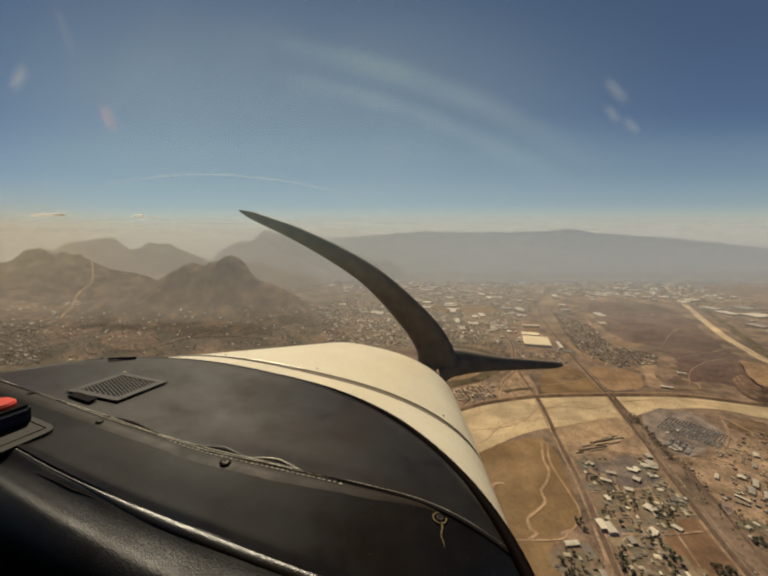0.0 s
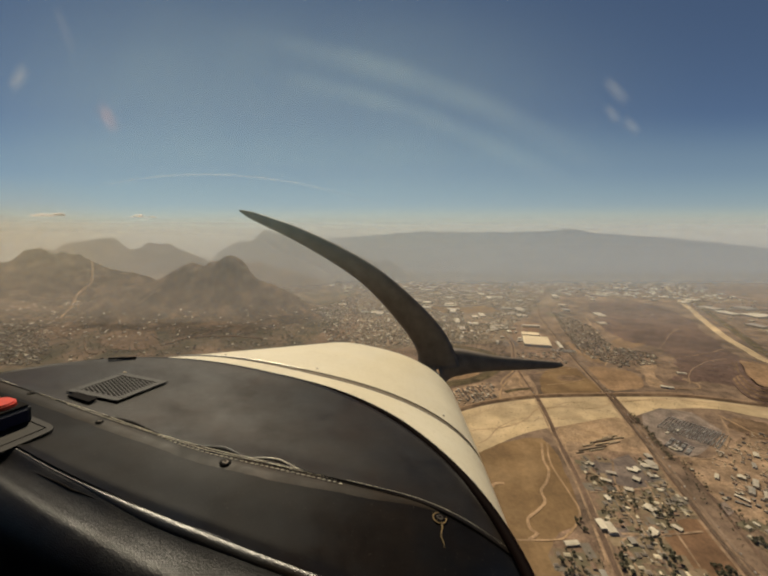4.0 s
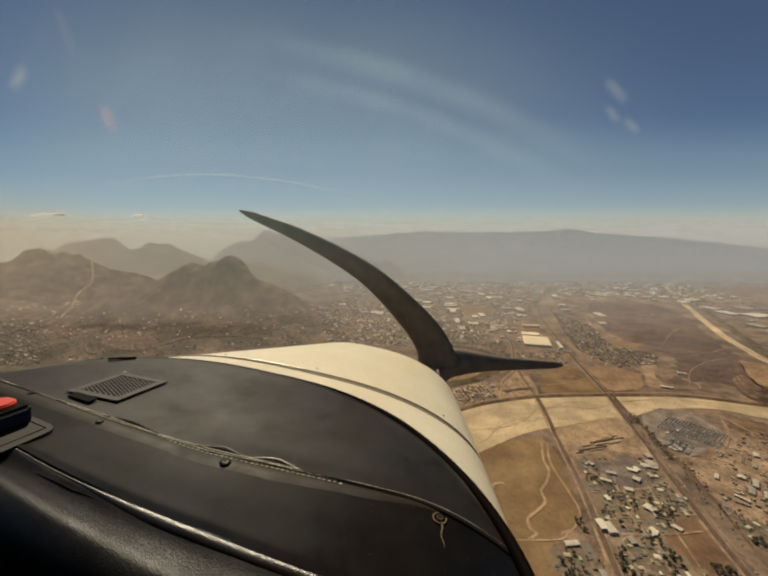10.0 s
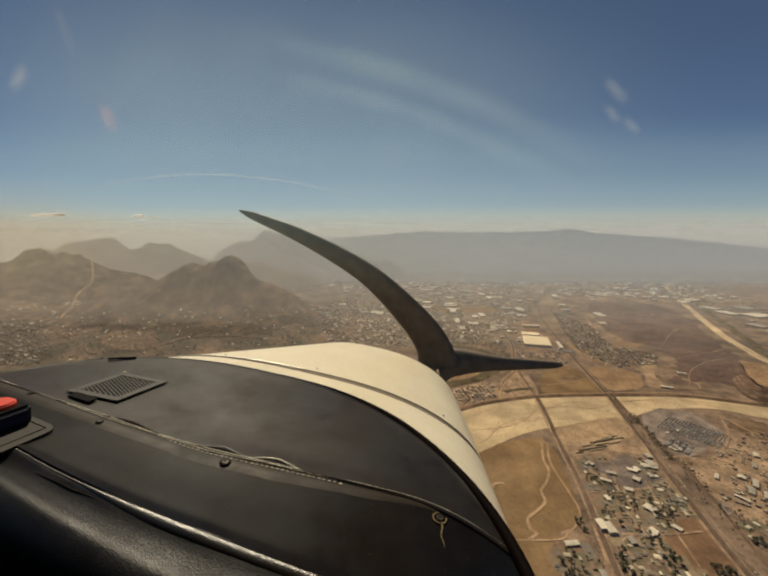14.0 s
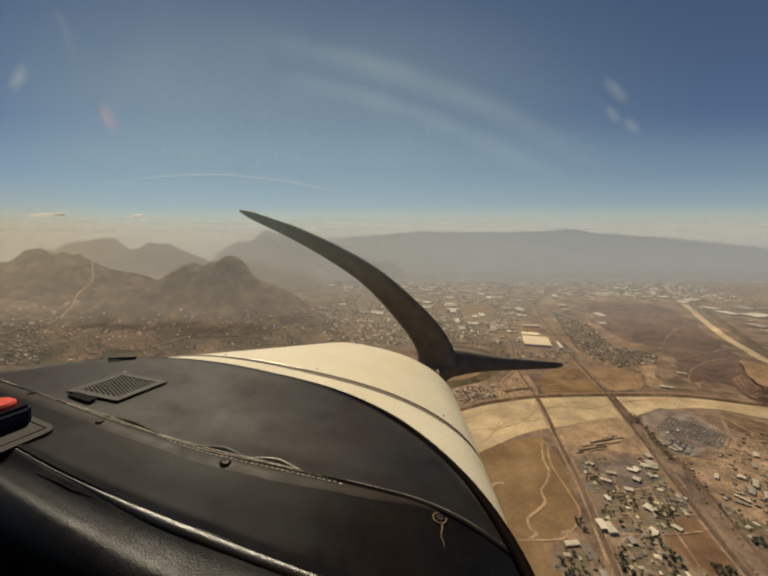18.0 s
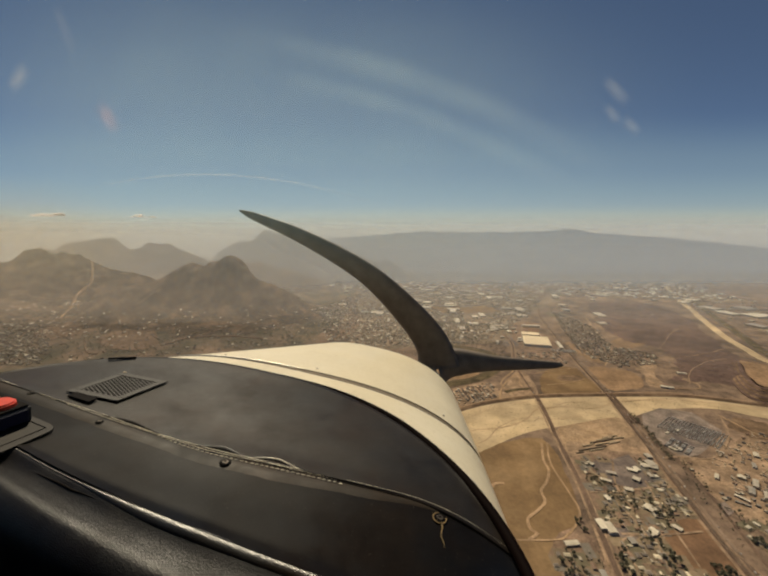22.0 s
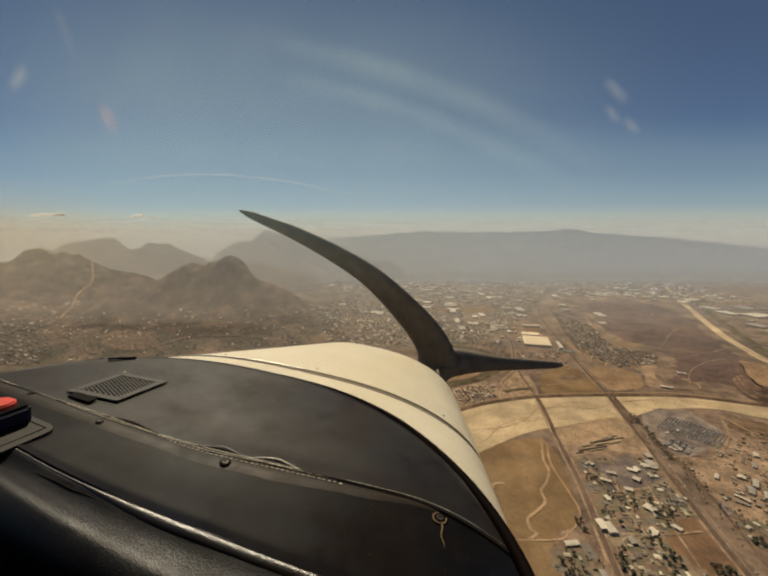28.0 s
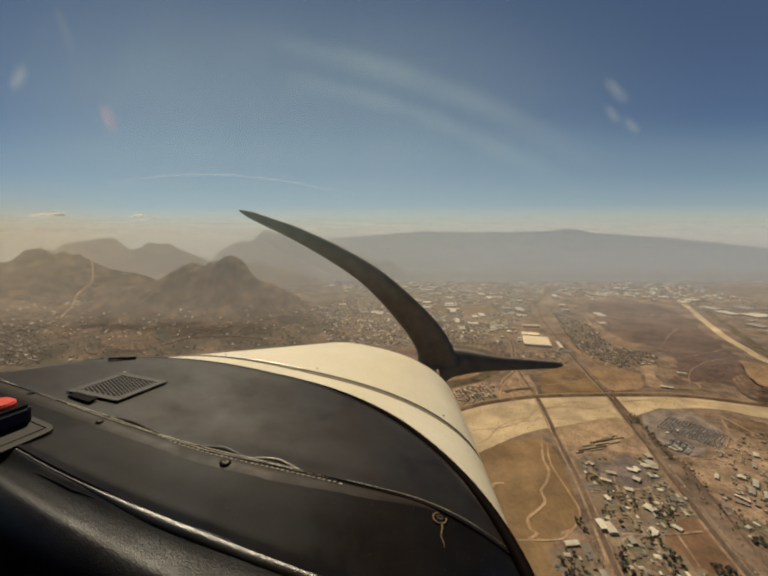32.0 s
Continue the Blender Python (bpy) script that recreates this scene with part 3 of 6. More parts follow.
for k in range(7):
    f = k / 6
    arc = (PIT_OUT * (1 - f) + PIT_IN * f).tolist()
    setting("terrace_bench", mesh_of("terrace_bench", *strip(arc, [(-9, 1.2 + 1.3 * k), (-5, 4 + 1.3 * k), (2, 4.3 + 1.3 * k), (4, 5.6 + 1.3 * k), (9, 3 + 1.3 * k)], 12), M_LEVEE if k % 2 else M_MESA), "curved cut bench of an earth pit", "terrace")
setting("pit_floor", mesh_of("pit_floor", *patch([(1300, 1770), (1258, 1700), (1200, 1600), (1165, 1515), (1160, 1482), (1180, 1465), (1330, 1470), (1420, 1640)], 13.5), M_ORANGE), "orange bare top of the earth pit", "terrace")

# roads, railway, tracks
RAIL = [(1136, 3924), (860, 3300), (686, 2671), (630, 2100), (601, 1713), (586, 1362), (572, 1228), (556, 1050), (541, 930), (530, 818), (520, 731), (514, 632), (506, 400), (500, 150)]
ROAD = [(350, 2140), (362, 1900), (330, 1660), (321, 1487), (333, 1260), (326, 1034), (320, 821), (300, 602), (285, 400), (275, 150)]
shift = lambda line, d: [(x + d, y) for x, y in line]
setting("railway", mesh_of("railway", *strip(RAIL, [(-5, 0.5), (-2.9, 3.2), (2.9, 3.2), (5, 0.5)], 20), M_BALLAST), "brown railway embankment running straight", "railway")
for d in (-2.3, -0.9, 0.9, 2.3):
    setting("rail", mesh_of("rail", *strip(shift(RAIL, d), [(-0.12, 3.2), (-0.12, 3.45), (0.12, 3.45), (0.12, 3.2)], 20), M_STEEL), "worn steel rail", "rail")
setting("highway", mesh_of("highway", *strip(shift(RAIL, 14), [(-4, 0.4), (-2.8, 1.5), (2.8, 1.5), (4, 0.4)], 20), M_HIGHWAY), "pale worn asphalt highway beside the railway", "road")
setting("highway_verge", mesh_of("highway_verge", *strip(shift(RAIL, -9), [(-2.2, 0.95), (2.2, 0.95)], 20), M_LOT), "pale dirt verge beside the railway", "verge")
setting("road", mesh_of("road", *strip(ROAD, [(-4.2, 1.25), (-3.0, 1.6), (3.0, 1.6), (4.2, 1.25)], 14), M_ASPHALT), "worn asphalt road across the river", "road")
setting("road_verge", mesh_of("road_verge", *strip(shift(ROAD, -9), [(-2.4, 1.2), (2.4, 1.2)], 14), M_LOT), "pale dirt verge beside the road", "verge")
setting("road_verge", mesh_of("road_verge", *strip(shift(ROAD, 7), [(-1.4, 1.2), (1.4, 1.2)], 14), M_LOT), "pale dirt verge beside the road", "verge")
TRACKS = [
    ([(326, 2378), (497, 2691), (740, 2940)], 9.0),
    ([(276, 983), (261, 905), (263, 866), (246, 820), (226, 788), (226, 755), (201, 723), (179, 700), (179, 672), (190, 666), (170, 649)], 5.0),
    ([(290, 985), (275, 896), (284, 801), (289, 744), (275, 709), (245, 672), (219, 656), (134, 642), (100, 640)], 3.5),
    ([(150, 800), (128, 795), (112, 754), (122, 690), (120, 650)], 6.0),
    ([(255, 1280), (230, 1380), (290, 1500), (318, 1560)], 4.0), ([(205, 1240), (225, 1330), (270, 1430), (318, 1490)], 5.5),
    ([(330, 1290), (300, 1370), (318, 1480)], 3.0), ([(510, 700), (530, 660), (536, 600), (528, 480)], 3.0),
    ([(560, 960), (610, 975), (690, 985), (800, 1100), (860, 1220)], 5.0), ([(600, 990), (650, 930), (720, 900), (820, 960)], 4.0),
    ([(787, 1510), (830, 1440), (930, 1440), (960, 1490), (930, 1530)], 3.5), ([(380, 1500), (450, 1540), (560, 1590)], 3.0),
    ([(400, 1390), (480, 1420), (560, 1470)], 2.5), ([(345, 690), (420, 700), (500, 720)], 4.0), ([(373, 800), (376, 765), (384, 741), (387, 703), (373, 693), (351, 682), (336, 668), (332, 646), (339, 615)], 3.2), ([(330, 800), (400, 815), (480, 840), (540, 850)], 4.0),
    ([(315, 560), (400, 570), (500, 590)], 4.0), ([(380, 560), (400, 690), (395, 820), (430, 930)], 3.5), ([(440, 600), (452, 740), (470, 860)], 3.0),
    ([(-553, 1847), (-650, 2450), (-760, 3100), (-937, 4180)], 9.0), ([(0, 1936), (-60, 2500), (-147, 3403)], 8.0),
    ([(264, 1979), (330, 2200), (436, 2477), (576, 2790), (952, 3581)], 9.0), ([(-700, 2300), (-200, 2380), (300, 2480), (600, 2540)], 7.0),
    ([(-800, 2900), (-200, 2980), (400, 3080), (760, 3150)], 8.0), ([(700, 1640), (830, 1900), (900, 2300), (960, 2560)], 5.0),
    ([(860, 1230), (900, 1100), (1000, 1060), (1200, 1080)], 4.0)]
setting("back_road", mesh_of("back_road", *strip([(592, 960), (592, 909), (582, 819), (574, 757), (564, 693), (558, 648), (552, 500), (545, 300)], [(-3.2, 1.2), (-2.4, 1.5), (2.4, 1.5), (3.2, 1.2)], 12), M_ASPHALT), "dark asphalt back road behind the railway", "road")
for i, (line, half) in enumerate(TRACKS):
    half *= 0.62
    base = 1.3 + 0.03 * i
    setting("dirt_track", mesh_of("dirt_track", *strip(line, [(-half, base - 0.2), (-half * 0.6, base), (half * 0.6, base), (half, base - 0.2)], 10), M_LOT if 310 < line[0][0] < 700 and line[0][1] < 1000 or line[0][1] > 1800 else M_TRACK), "pale dirt track worn by wheels", "track")
HILL_TRACKS = [[(-2700, 2440), (-2643, 2390), (-2473, 2220), (-2463, 2140), (-2448, 2070), (-2307, 1910), (-2203, 1759)], [(-2780, 2020), (-2584, 2020), (-2448, 2070)], [(-1787, 1850), (-1765, 1939), (-1745, 2019)],
               [(-2175, 1420), (-2152, 1490), (-2184, 1610), (-2096, 1670), (-1966, 1700)], [(-1782, 1530), (-1626, 1400), (-1551, 1380)], [(-1657, 2220), (-1573, 2180)], [(-1208, 1580), (-1153, 1700), (-1045, 1859), (-882, 2030)],
               [(-1300, 1500), (-1150, 1620), (-900, 1700)]]
for k, line in enumerate(HILL_TRACKS):
    wide = 1.7 if k == 0 else 1.0
    setting("hill_track", mesh_of("hill_track", *strip(line, [(-5 * wide, -1), (-3.4 * wide, 3.5), (3.4 * wide, 3.5), (5 * wide, -1)], 14), M_BANK if k == 0 else M_HILLTRACK), "tan dirt track climbing the hills", "track")
setting("scrub_strip", mesh_of("scrub_strip", *strip([(-120, 1290), (-47, 1306), (30, 1340), (139, 1403), (225, 1516), (270, 1640), (250, 1700), (191, 1765), (71, 1810), (-60, 1825)], [(-24, 0.9), (-8, 2.2), (8, 2.2), (24, 0.9)], 14), M_GREEN), "dark green strip of scrub along a ditch", "scrub")
setting("scrub_strip", mesh_of("scrub_strip", *strip([(230, 1300), (280, 1330), (325, 1345)], [(-9, 0.9), (-4, 2), (4, 2), (9, 0.9)], 10), M_GREEN), "dark scrub in a hollow", "scrub")


def traffic(name, line, count, seed, label):
    """Small cars strung along a road."""
    r = np.random.RandomState(seed)
    way = smooth_line(line, 4)
    V, F = [], []
    for _ in range(count):
        i = r.randint(4, len(way) - 5)
        t = way[i + 1] - way[i]
        t = t / np.linalg.norm(t)
        n = np.array([t[1], -t[0]])
        p = way[i] + n * r.choice([-1.5, 1.5])
        base = len(V)
        for k, z in ((1.0, 1.7), (1.0, 2.5), (0.7, 3.2)):
            V += [(*(p + t * e * 2.2 * k + n * w * 0.9), GZ + z) for e, w in ((-1, -1), (1, -1), (1, 1), (-1, 1))]
        F += [(base + 4 * q + e, base + 4 * q + (e + 1) % 4, base + 4 * q + 4 + (e + 1) % 4, base + 4 * q + 4 + e) for q in (0, 1) for e in range(4)]
        F.append((base + 8, base + 9, base + 10, base + 11))
    return tagged(put(name, mesh_of(name, V, F, M_CAR)), label, "cars", kind="stuff")


traffic("highway_cars", shift(RAIL[3:], 14), 70, 4, "small cars on the highway")
traffic("road_cars", ROAD, 24, 5, "small cars on the road")


def bridge(line, half, top, label, piers):
    ob = tagged(put("bridge", None), label, "bridge")
    part_mesh = mesh_of("deck", *strip(line, [(-half, top - 1.4), (-half, top + 0.9), (-half + 0.5, top + 0.9), (-half + 0.5, top), (half - 0.5, top), (half - 0.5, top + 0.9), (half, top + 0.9), (half, top - 1.4)], 10), M_ASPHALT)
    put("deck", part_mesh, ob)
    way = smooth_line(line, 4)
    for k in range(1, piers):
        x, y = way[k * (len(way) - 1) // piers]
        bm = block(half * 1.5, 1.6, top + 0.4, 0.2, 1)
        part("pier", bm, M_CONCRETE, ob, m=Matrix.Translation((x, y, GZ - 0.4)))
    return ob


bridge([(569, 1140), (577, 1230), (585, 1345)], 4.2, 3.7, "concrete railway bridge across the dry river", 9)
bridge([(583, 1140), (591, 1230), (599, 1345)], 3.8, 3.4, "concrete highway bridge across the dry river", 9)
bridge([(327, 1050), (331, 1160), (333, 1285)], 4.6, 3.2, "low concrete road bridge across the sand", 12)


# ---------------------------------------------------------------- distance and haze
TOWARD = pose(0, 0, GZ, 0, 0, 9.2)              # far sheets stand square to the view


def far_sheet(name, away, heights, mat, x0=-7600, x1=6600, n=60):
    verts = [(x, away, z) for x in np.linspace(x0, x1, n) for z in heights]
    return mesh_of(name, verts, grid_faces(n, len(heights)), mat, True)


def range_mesh(name, away, mat, a0, a1, n, crest):
    """A far range: slopes that lean back up to a crest drawn by bearing."""
    verts = []
    for i in range(n):
        a = a0 + (a1 - a0) * i / (n - 1)
        b = radians(a + 9.2)
        for k in range(6):
            f = k / 5
            verts.append(((away + 8 * k) * math.tan(b), away + 8 * k, -5 + (crest(a) / math.cos(b) - GZ + 5) * f))
    return mesh_of(name, verts, grid_faces(n, 6), mat, True)


def skyline(a):
    """Height of the far range by bearing."""
    peak = 30 * math.exp(-((a - 17.8) / 2.6) ** 2) + 15 * math.exp(-((a - 17.2) / 0.6) ** 2) + 12 * math.exp(-((a - 18.5) / 0.7) ** 2) + 16 * math.exp(-((a - 12) / 5) ** 2)
    east = 16 * math.exp(-((a - 27) / 7) ** 2)
    west = 20 * math.exp(-((a + 2) / 7) ** 2) - 5.0 * max(0.0, -4 - a)
    fall = -5.5 * max(0.0, a - 18) - 0.10 * max(0.0, a - 18) ** 2
    return 14 + peak + east + west + fall + 14 * noise.noise(Vector((a * 0.5, 0, 0))) + 6 * noise.noise(Vector((a * 2.3, 5, 0)))


# Haze and the brighter low sky are put into this sheet's glow.
far_haze_glow = glow_material("far_haze_glow", [(0.0, (0.30, 0.31, 0.31)), (0.177, (0.385, 0.37, 0.335)), (0.272, (0.48, 0.462, 0.40)), (0.355, (0.41, 0.45, 0.43)), (0.5, (0.32, 0.43, 0.455)), (1.0, (0.25, 0.41, 0.48))],
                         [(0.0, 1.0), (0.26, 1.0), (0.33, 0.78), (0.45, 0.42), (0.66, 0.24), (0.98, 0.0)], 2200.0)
tagged(put("backdrop", far_sheet("backdrop", 4945, (0, 400, 800, 1300, 2200), far_haze_glow), m=TOWARD), "glowing sheet standing in for hazy distance and low sky", "backdrop", kind="structure")
tagged(put("mountain_range", range_mesh("mountain_range", 4880, M_FARHILL, -22, 42, 260, skyline), m=TOWARD), "far mountain range with haze blue in its colour", "mountain", kind="structure")
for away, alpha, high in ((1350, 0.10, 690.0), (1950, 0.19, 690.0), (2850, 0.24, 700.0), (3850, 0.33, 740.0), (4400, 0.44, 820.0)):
    # Upright sheets imitate the haze; bluing with distance is painted into their tone.
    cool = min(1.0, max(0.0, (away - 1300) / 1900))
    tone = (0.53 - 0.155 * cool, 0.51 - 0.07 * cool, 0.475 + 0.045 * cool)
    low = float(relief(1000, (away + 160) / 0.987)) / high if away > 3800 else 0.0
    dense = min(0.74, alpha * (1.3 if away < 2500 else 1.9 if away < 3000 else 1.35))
    mat = haze_material("haze_sheet_tone", dense, 0.26 if away < 3800 else 0.10, 0.74, high, tone, low, alpha / dense)
    tagged(put("haze_bank", far_sheet("haze_bank", away, (0, 220, 440, high), mat), m=TOWARD), "upright translucent sheet standing in for summer haze", "haze", kind="structure")



# ---------------------------------------------------------------- buildings and trees
def house_mesh(kind, w, l, h, r):
    """Walls and roof of a small house, the ridge along l."""
    a, b = w / 2, l / 2
    wall = [(-a, -b, 0), (a, -b, 0), (a, b, 0), (-a, b, 0), (-a, -b, h), (a, -b, h), (a, b, h), (-a, b, h)]
    wf = [(0, 1, 5, 4), (1, 2, 6, 5), (2, 3, 7, 6), (3, 0, 4, 7)]
    o = 0.5
    if kind == "hip":
        e = min(a, b * 0.6)
        roof = [(-a - o, -b - o, h - 0.15), (a + o, -b - o, h - 0.15), (a + o, b + o, h - 0.15), (-a - o, b + o, h - 0.15), (0, -b + e, h + r), (0, b - e, h + r)]
        rf = [(0, 1, 4), (1, 2, 5, 4), (2, 3, 5), (3, 0, 4, 5), (3, 2, 1, 0)]
    elif kind == "gable":
        roof = [(-a - o, -b - o, h - 0.15), (a + o, -b - o, h - 0.15), (a + o, b + o, h - 0.15), (-a - o, b + o, h - 0.15), (0, -b - o, h + r), (0, b + o, h + r)]
        rf = [(0, 1, 4), (1, 2, 5, 4), (2, 3, 5), (3, 0, 4, 5), (3, 2, 1, 0)]
    else:
        roof = [(-a, -b, h), (a, -b, h), (a, b, h), (-a, b, h), (-a, -b, h + 0.5), (a, -b, h + 0.5), (a, b, h + 0.5), (-a, b, h + 0.5)]
        rf = [(0, 1, 5, 4), (1, 2, 6, 5), (2, 3, 7, 6), (3, 0, 4, 7), (4, 5, 6, 7)]
    return wall, wf, roof, rf


def crown_mesh(rng, radius, height, clumps):
    """Many small, uneven leaf clumps round a few limbs."""
    verts, faces = [], []
    for _ in range(clumps):
        d = rng.normal(size=3)
        d /= np.linalg.norm(d)
        c = d * radius * rng.uniform(0.35, 1.0) * np.array([1, 1, 0.75]) + np.array([0, 0, height])
        s, base = radius * rng.uniform(0.22, 0.42), len(verts)
        turn = rng.normal(size=(6, 3)) * 0.25
        for k, v in enumerate(((1, 0, 0), (-1, 0, 0), (0, 1, 0), (0, -1, 0), (0, 0, 0.8), (0, 0, -0.7))):
            verts.append(tuple(c + s * (np.array(v) + turn[k])))
        faces += [(base + i, base + j, base + k) for i, j, k in ((0, 2, 4), (2, 1, 4), (1, 3, 4), (3, 0, 4), (2, 0, 5), (1, 2, 5), (3, 1, 5), (0, 3, 5))]
    return verts, faces


def trunk_mesh(rng, height, radius):
    verts, faces = [], []

    def limb(p, q, r0, r1):
        base = len(verts)
        for c, r in ((p, r0), (q, r1)):
            for k in range(5):
                verts.append((c[0] + r * math.cos(k * 1.2566), c[1] + r * math.sin(k * 1.2566), c[2]))
        faces.extend((base + k, base + (k + 1) % 5, base + 5 + (k + 1) % 5, base + 5 + k) for k in range(5))

    limb((0, 0, -0.3), (0, 0, height), radius, radius * 0.6)
    for k in range(4):
        a = k * 1.6 + rng.uniform(0, 1)
        limb((0, 0, height * 0.8), (math.cos(a) * height * 0.5, math.sin(a) * height * 0.5, height * 1.5), radius * 0.5, radius * 0.2)
    return verts, faces


rng = np.random.RandomState(5)
HOUSES = []
for kind, w, l, h, r, label in (("gable", 8, 13, 2.8, 1.7, "single-storey house with a gabled shingle roof"), ("hip", 9.5, 12, 2.9, 1.9, "single-storey house with a hipped roof"),
                                ("gable", 6, 9, 2.5, 1.2, "small cottage with a low gabled roof"), ("flat", 8, 11, 3.2, 0, "flat-roofed stucco house on a dusty lot"), ("flat", 4, 14, 2.7, 0, "long trailer home with a pale flat roof")):
    wall, wf, roof, rf = house_mesh(kind, w, l, h, r)
    ob = tagged(put("house", None), label, "house", "houses of the dusty town")
    put("wall", mesh_of("wall", wall, wf, M_WALL_OB), ob)
    put("roof", mesh_of("roof", roof, rf, M_ROOF_OB), ob)
    bm = block(1.0, 0.12, 2.0)
    part("door", bm, M_BARK, ob, m=Matrix.Translation((w * 0.2, -l / 2 - 0.03, 0)))
    for s in (-1, 1):
        part("window", block(0.1, 1.5, 1.1), M_BLACK, ob, m=Matrix.Translation((s * (w / 2 + 0.02), l * 0.15, 1.0)))
    ob.matrix_basis = Matrix.Translation((340 + 6 * len(HOUSES), 380 + 40 * len(HOUSES), GZ + 0.9))
    HOUSES.append(ob)
TREES = []
for k in range(4):
    ob = tagged(put("tree", None), "dusty dark green tree in dry ground", "tree", "trees of the dusty town")
    tall = (3.2, 2.4, 4.4, 2.0)[k]
    put("trunk", mesh_of("trunk", *trunk_mesh(rng, tall, 0.28), M_BARK), ob)
    put("crown", mesh_of("crown", *crown_mesh(rng, (3.2, 2.6, 3.6, 2.2)[k], tall * 1.5, 44), M_LEAF), ob)
    ob.matrix_basis = Matrix.Translation((360 + 9 * k, 360 + 30 * k, GZ + 0.9))
    TREES.append(ob)


def clear_of_ways(x, y, gap):
    for line in (RAIL, shift(RAIL, 14), ROAD):
        for (x0, y0), (x1, y1) in zip(line, line[1:]):
            if min(y0, y1) - gap < y < max(y0, y1) + gap:
                f = min(1, max(0, (y - y0) / (y1 - y0)))
                if abs(x - (x0 + (x1 - x0) * f)) < gap:
                    return False
    return True


def on_flat(places, most):
    land = relief(np.array([p[0] for p in places]), np.array([p[1] for p in places]))
    return [p for p, h in zip(places, land) if h < most]


BARE = [poly for name, poly, mat, label in FIELDS if name in ("brown_lot", "parking_lot", "pale_lot", "dark_yard", "storage_yard", "south_lot", "dark_lot", "red_plot", "red_clearing", "city_field", "tan_clearing")]


def scatter(poly, spacing, jitter, turn, seed, gap=16, keep=0.85):
    """Uneven rows of places inside a plan outline."""
    r = np.random.RandomState(seed)
    P = np.array(poly)
    c, s, out = math.cos(turn), math.sin(turn), []
    mid, reach = P.mean(0), np.max(np.ptp(P, axis=0))
    n = int(reach / spacing) + 1
    for i in range(-n, n + 1):
        for j in range(-n, n + 1):
            u, v = i * spacing + r.normal() * jitter, j * spacing + r.normal() * jitter
            x, y = mid[0] + u * c - v * s, mid[1] + u * s + v * c
            if r.rand() < keep and inside(poly, x, y) and clear_of_ways(x, y, gap) and not any(inside(b, x, y) for b in BARE):
                out.append((x, y, turn + r.choice([0, math.pi / 2]) + r.normal() * 0.06, r.rand()))
    return out


TOWN = [(345, 935), (520, 950), (505, 700), (490, 560), (470, 430), (330, 430), (322, 640)]
VILLAGE = [(205, 632), (285, 640), (300, 560), (285, 430), (190, 430)]
EAST = [(585, 760), (700, 790), (840, 880), (900, 700), (760, 520), (545, 480), (560, 640)]
WORKS = [(600, 980), (690, 985), (860, 1120), (1000, 1160), (1000, 860), (700, 790), (600, 800)]
near_houses = scatter(TOWN, 15, 3.5, 0.05, 21, 15, 0.74) + scatter(VILLAGE, 17, 2.0, 0.05, 22, 16, 0.9) + scatter(EAST, 22, 4.0, 0.5, 23, 22, 0.76)
near_houses.sort(key=lambda p: math.hypot(p[0], p[1]))
for x, y, a, q in near_houses[:290]:
    base = HOUSES[int(q * 4.999)]
    size = 0.52 + 0.36 * (q * 37 % 1)
    copy_thing(base, Matrix.Translation((x, y, GZ + 0.9)) @ Matrix.Rotation(a, 4, "Z") @ Matrix.Scale(size, 4))
near_trees = scatter(TOWN, 11, 4, 0.3, 31, 11, 0.85) + scatter(VILLAGE, 13, 5, 0.2, 32, 11, 0.6) + scatter(EAST, 15, 5, 0.2, 33, 14, 0.75)
CLUMPS = [(392, 780), (405, 772), (375, 792), (407, 662), (404, 640), (319, 630), (314, 607), (477, 639), (490, 632), (585, 708), (278, 690), (360, 851), (469, 764), (594, 775), (223, 601), (451, 745), (345, 740)]
grove = np.random.RandomState(36)
groves = [(x + grove.normal() * 7, y + grove.normal() * 10, grove.rand() * 6, 0.35 + 0.65 * grove.rand()) for x, y in CLUMPS for k in range(9)]
near_trees = [p for p in near_trees if noise.noise(Vector((p[0] * 0.021, p[1] * 0.021, 4.0))) > 0.06] + [p for p in groves if clear_of_ways(p[0], p[1], 7)]
near_trees.sort(key=lambda p: p[1])
for x, y, a, q in near_trees[:285]:
    s = 0.6 + 0.85 * q * q
    copy_thing(TREES[int(q * 97) % 4], Matrix.Translation((x, y, GZ + 0.9)) @ Matrix.Rotation(a * 3, 4, "Z") @ Matrix.Scale(s, 4))


def yards(name, places, size, seed, label):
    """Small fenced yards of differing soil and grass, joined."""
    r = np.random.RandomState(seed)
    V, F = [], []
    for k, (x, y, a, q) in enumerate(places):
        w, l, base = size * r.uniform(0.35, 0.62), size * r.uniform(0.4, 0.75), len(V)
        c, s, z = math.cos(a), math.sin(a), GZ + 0.93 + 0.0012 * k + (float(relief(x, y)) + 3 if y > 3600 else 0)
        x, y = x + r.normal() * 4, y + r.normal() * 4
        V += [(x + p * c - t * s, y + p * s + t * c, z) for p, t in ((-w, -l), (w, -l), (w, l), (-w, l))]
        F.append((base, base + 1, base + 2, base + 3))
    return tagged(put(name, mesh_of(name, V, F, M_YARDS)), label, "yards", kind="stuff")


M_YARDS = varied("yard_soil", [(0, (0.175, 0.128, 0.084)), (0.25, (0.215, 0.158, 0.102)), (0.45, (0.15, 0.125, 0.08)), (0.6, (0.27, 0.20, 0.128)), (0.78, (0.18, 0.155, 0.125)), (0.9, (0.135, 0.12, 0.104))], 0.95, "island", 0.15)
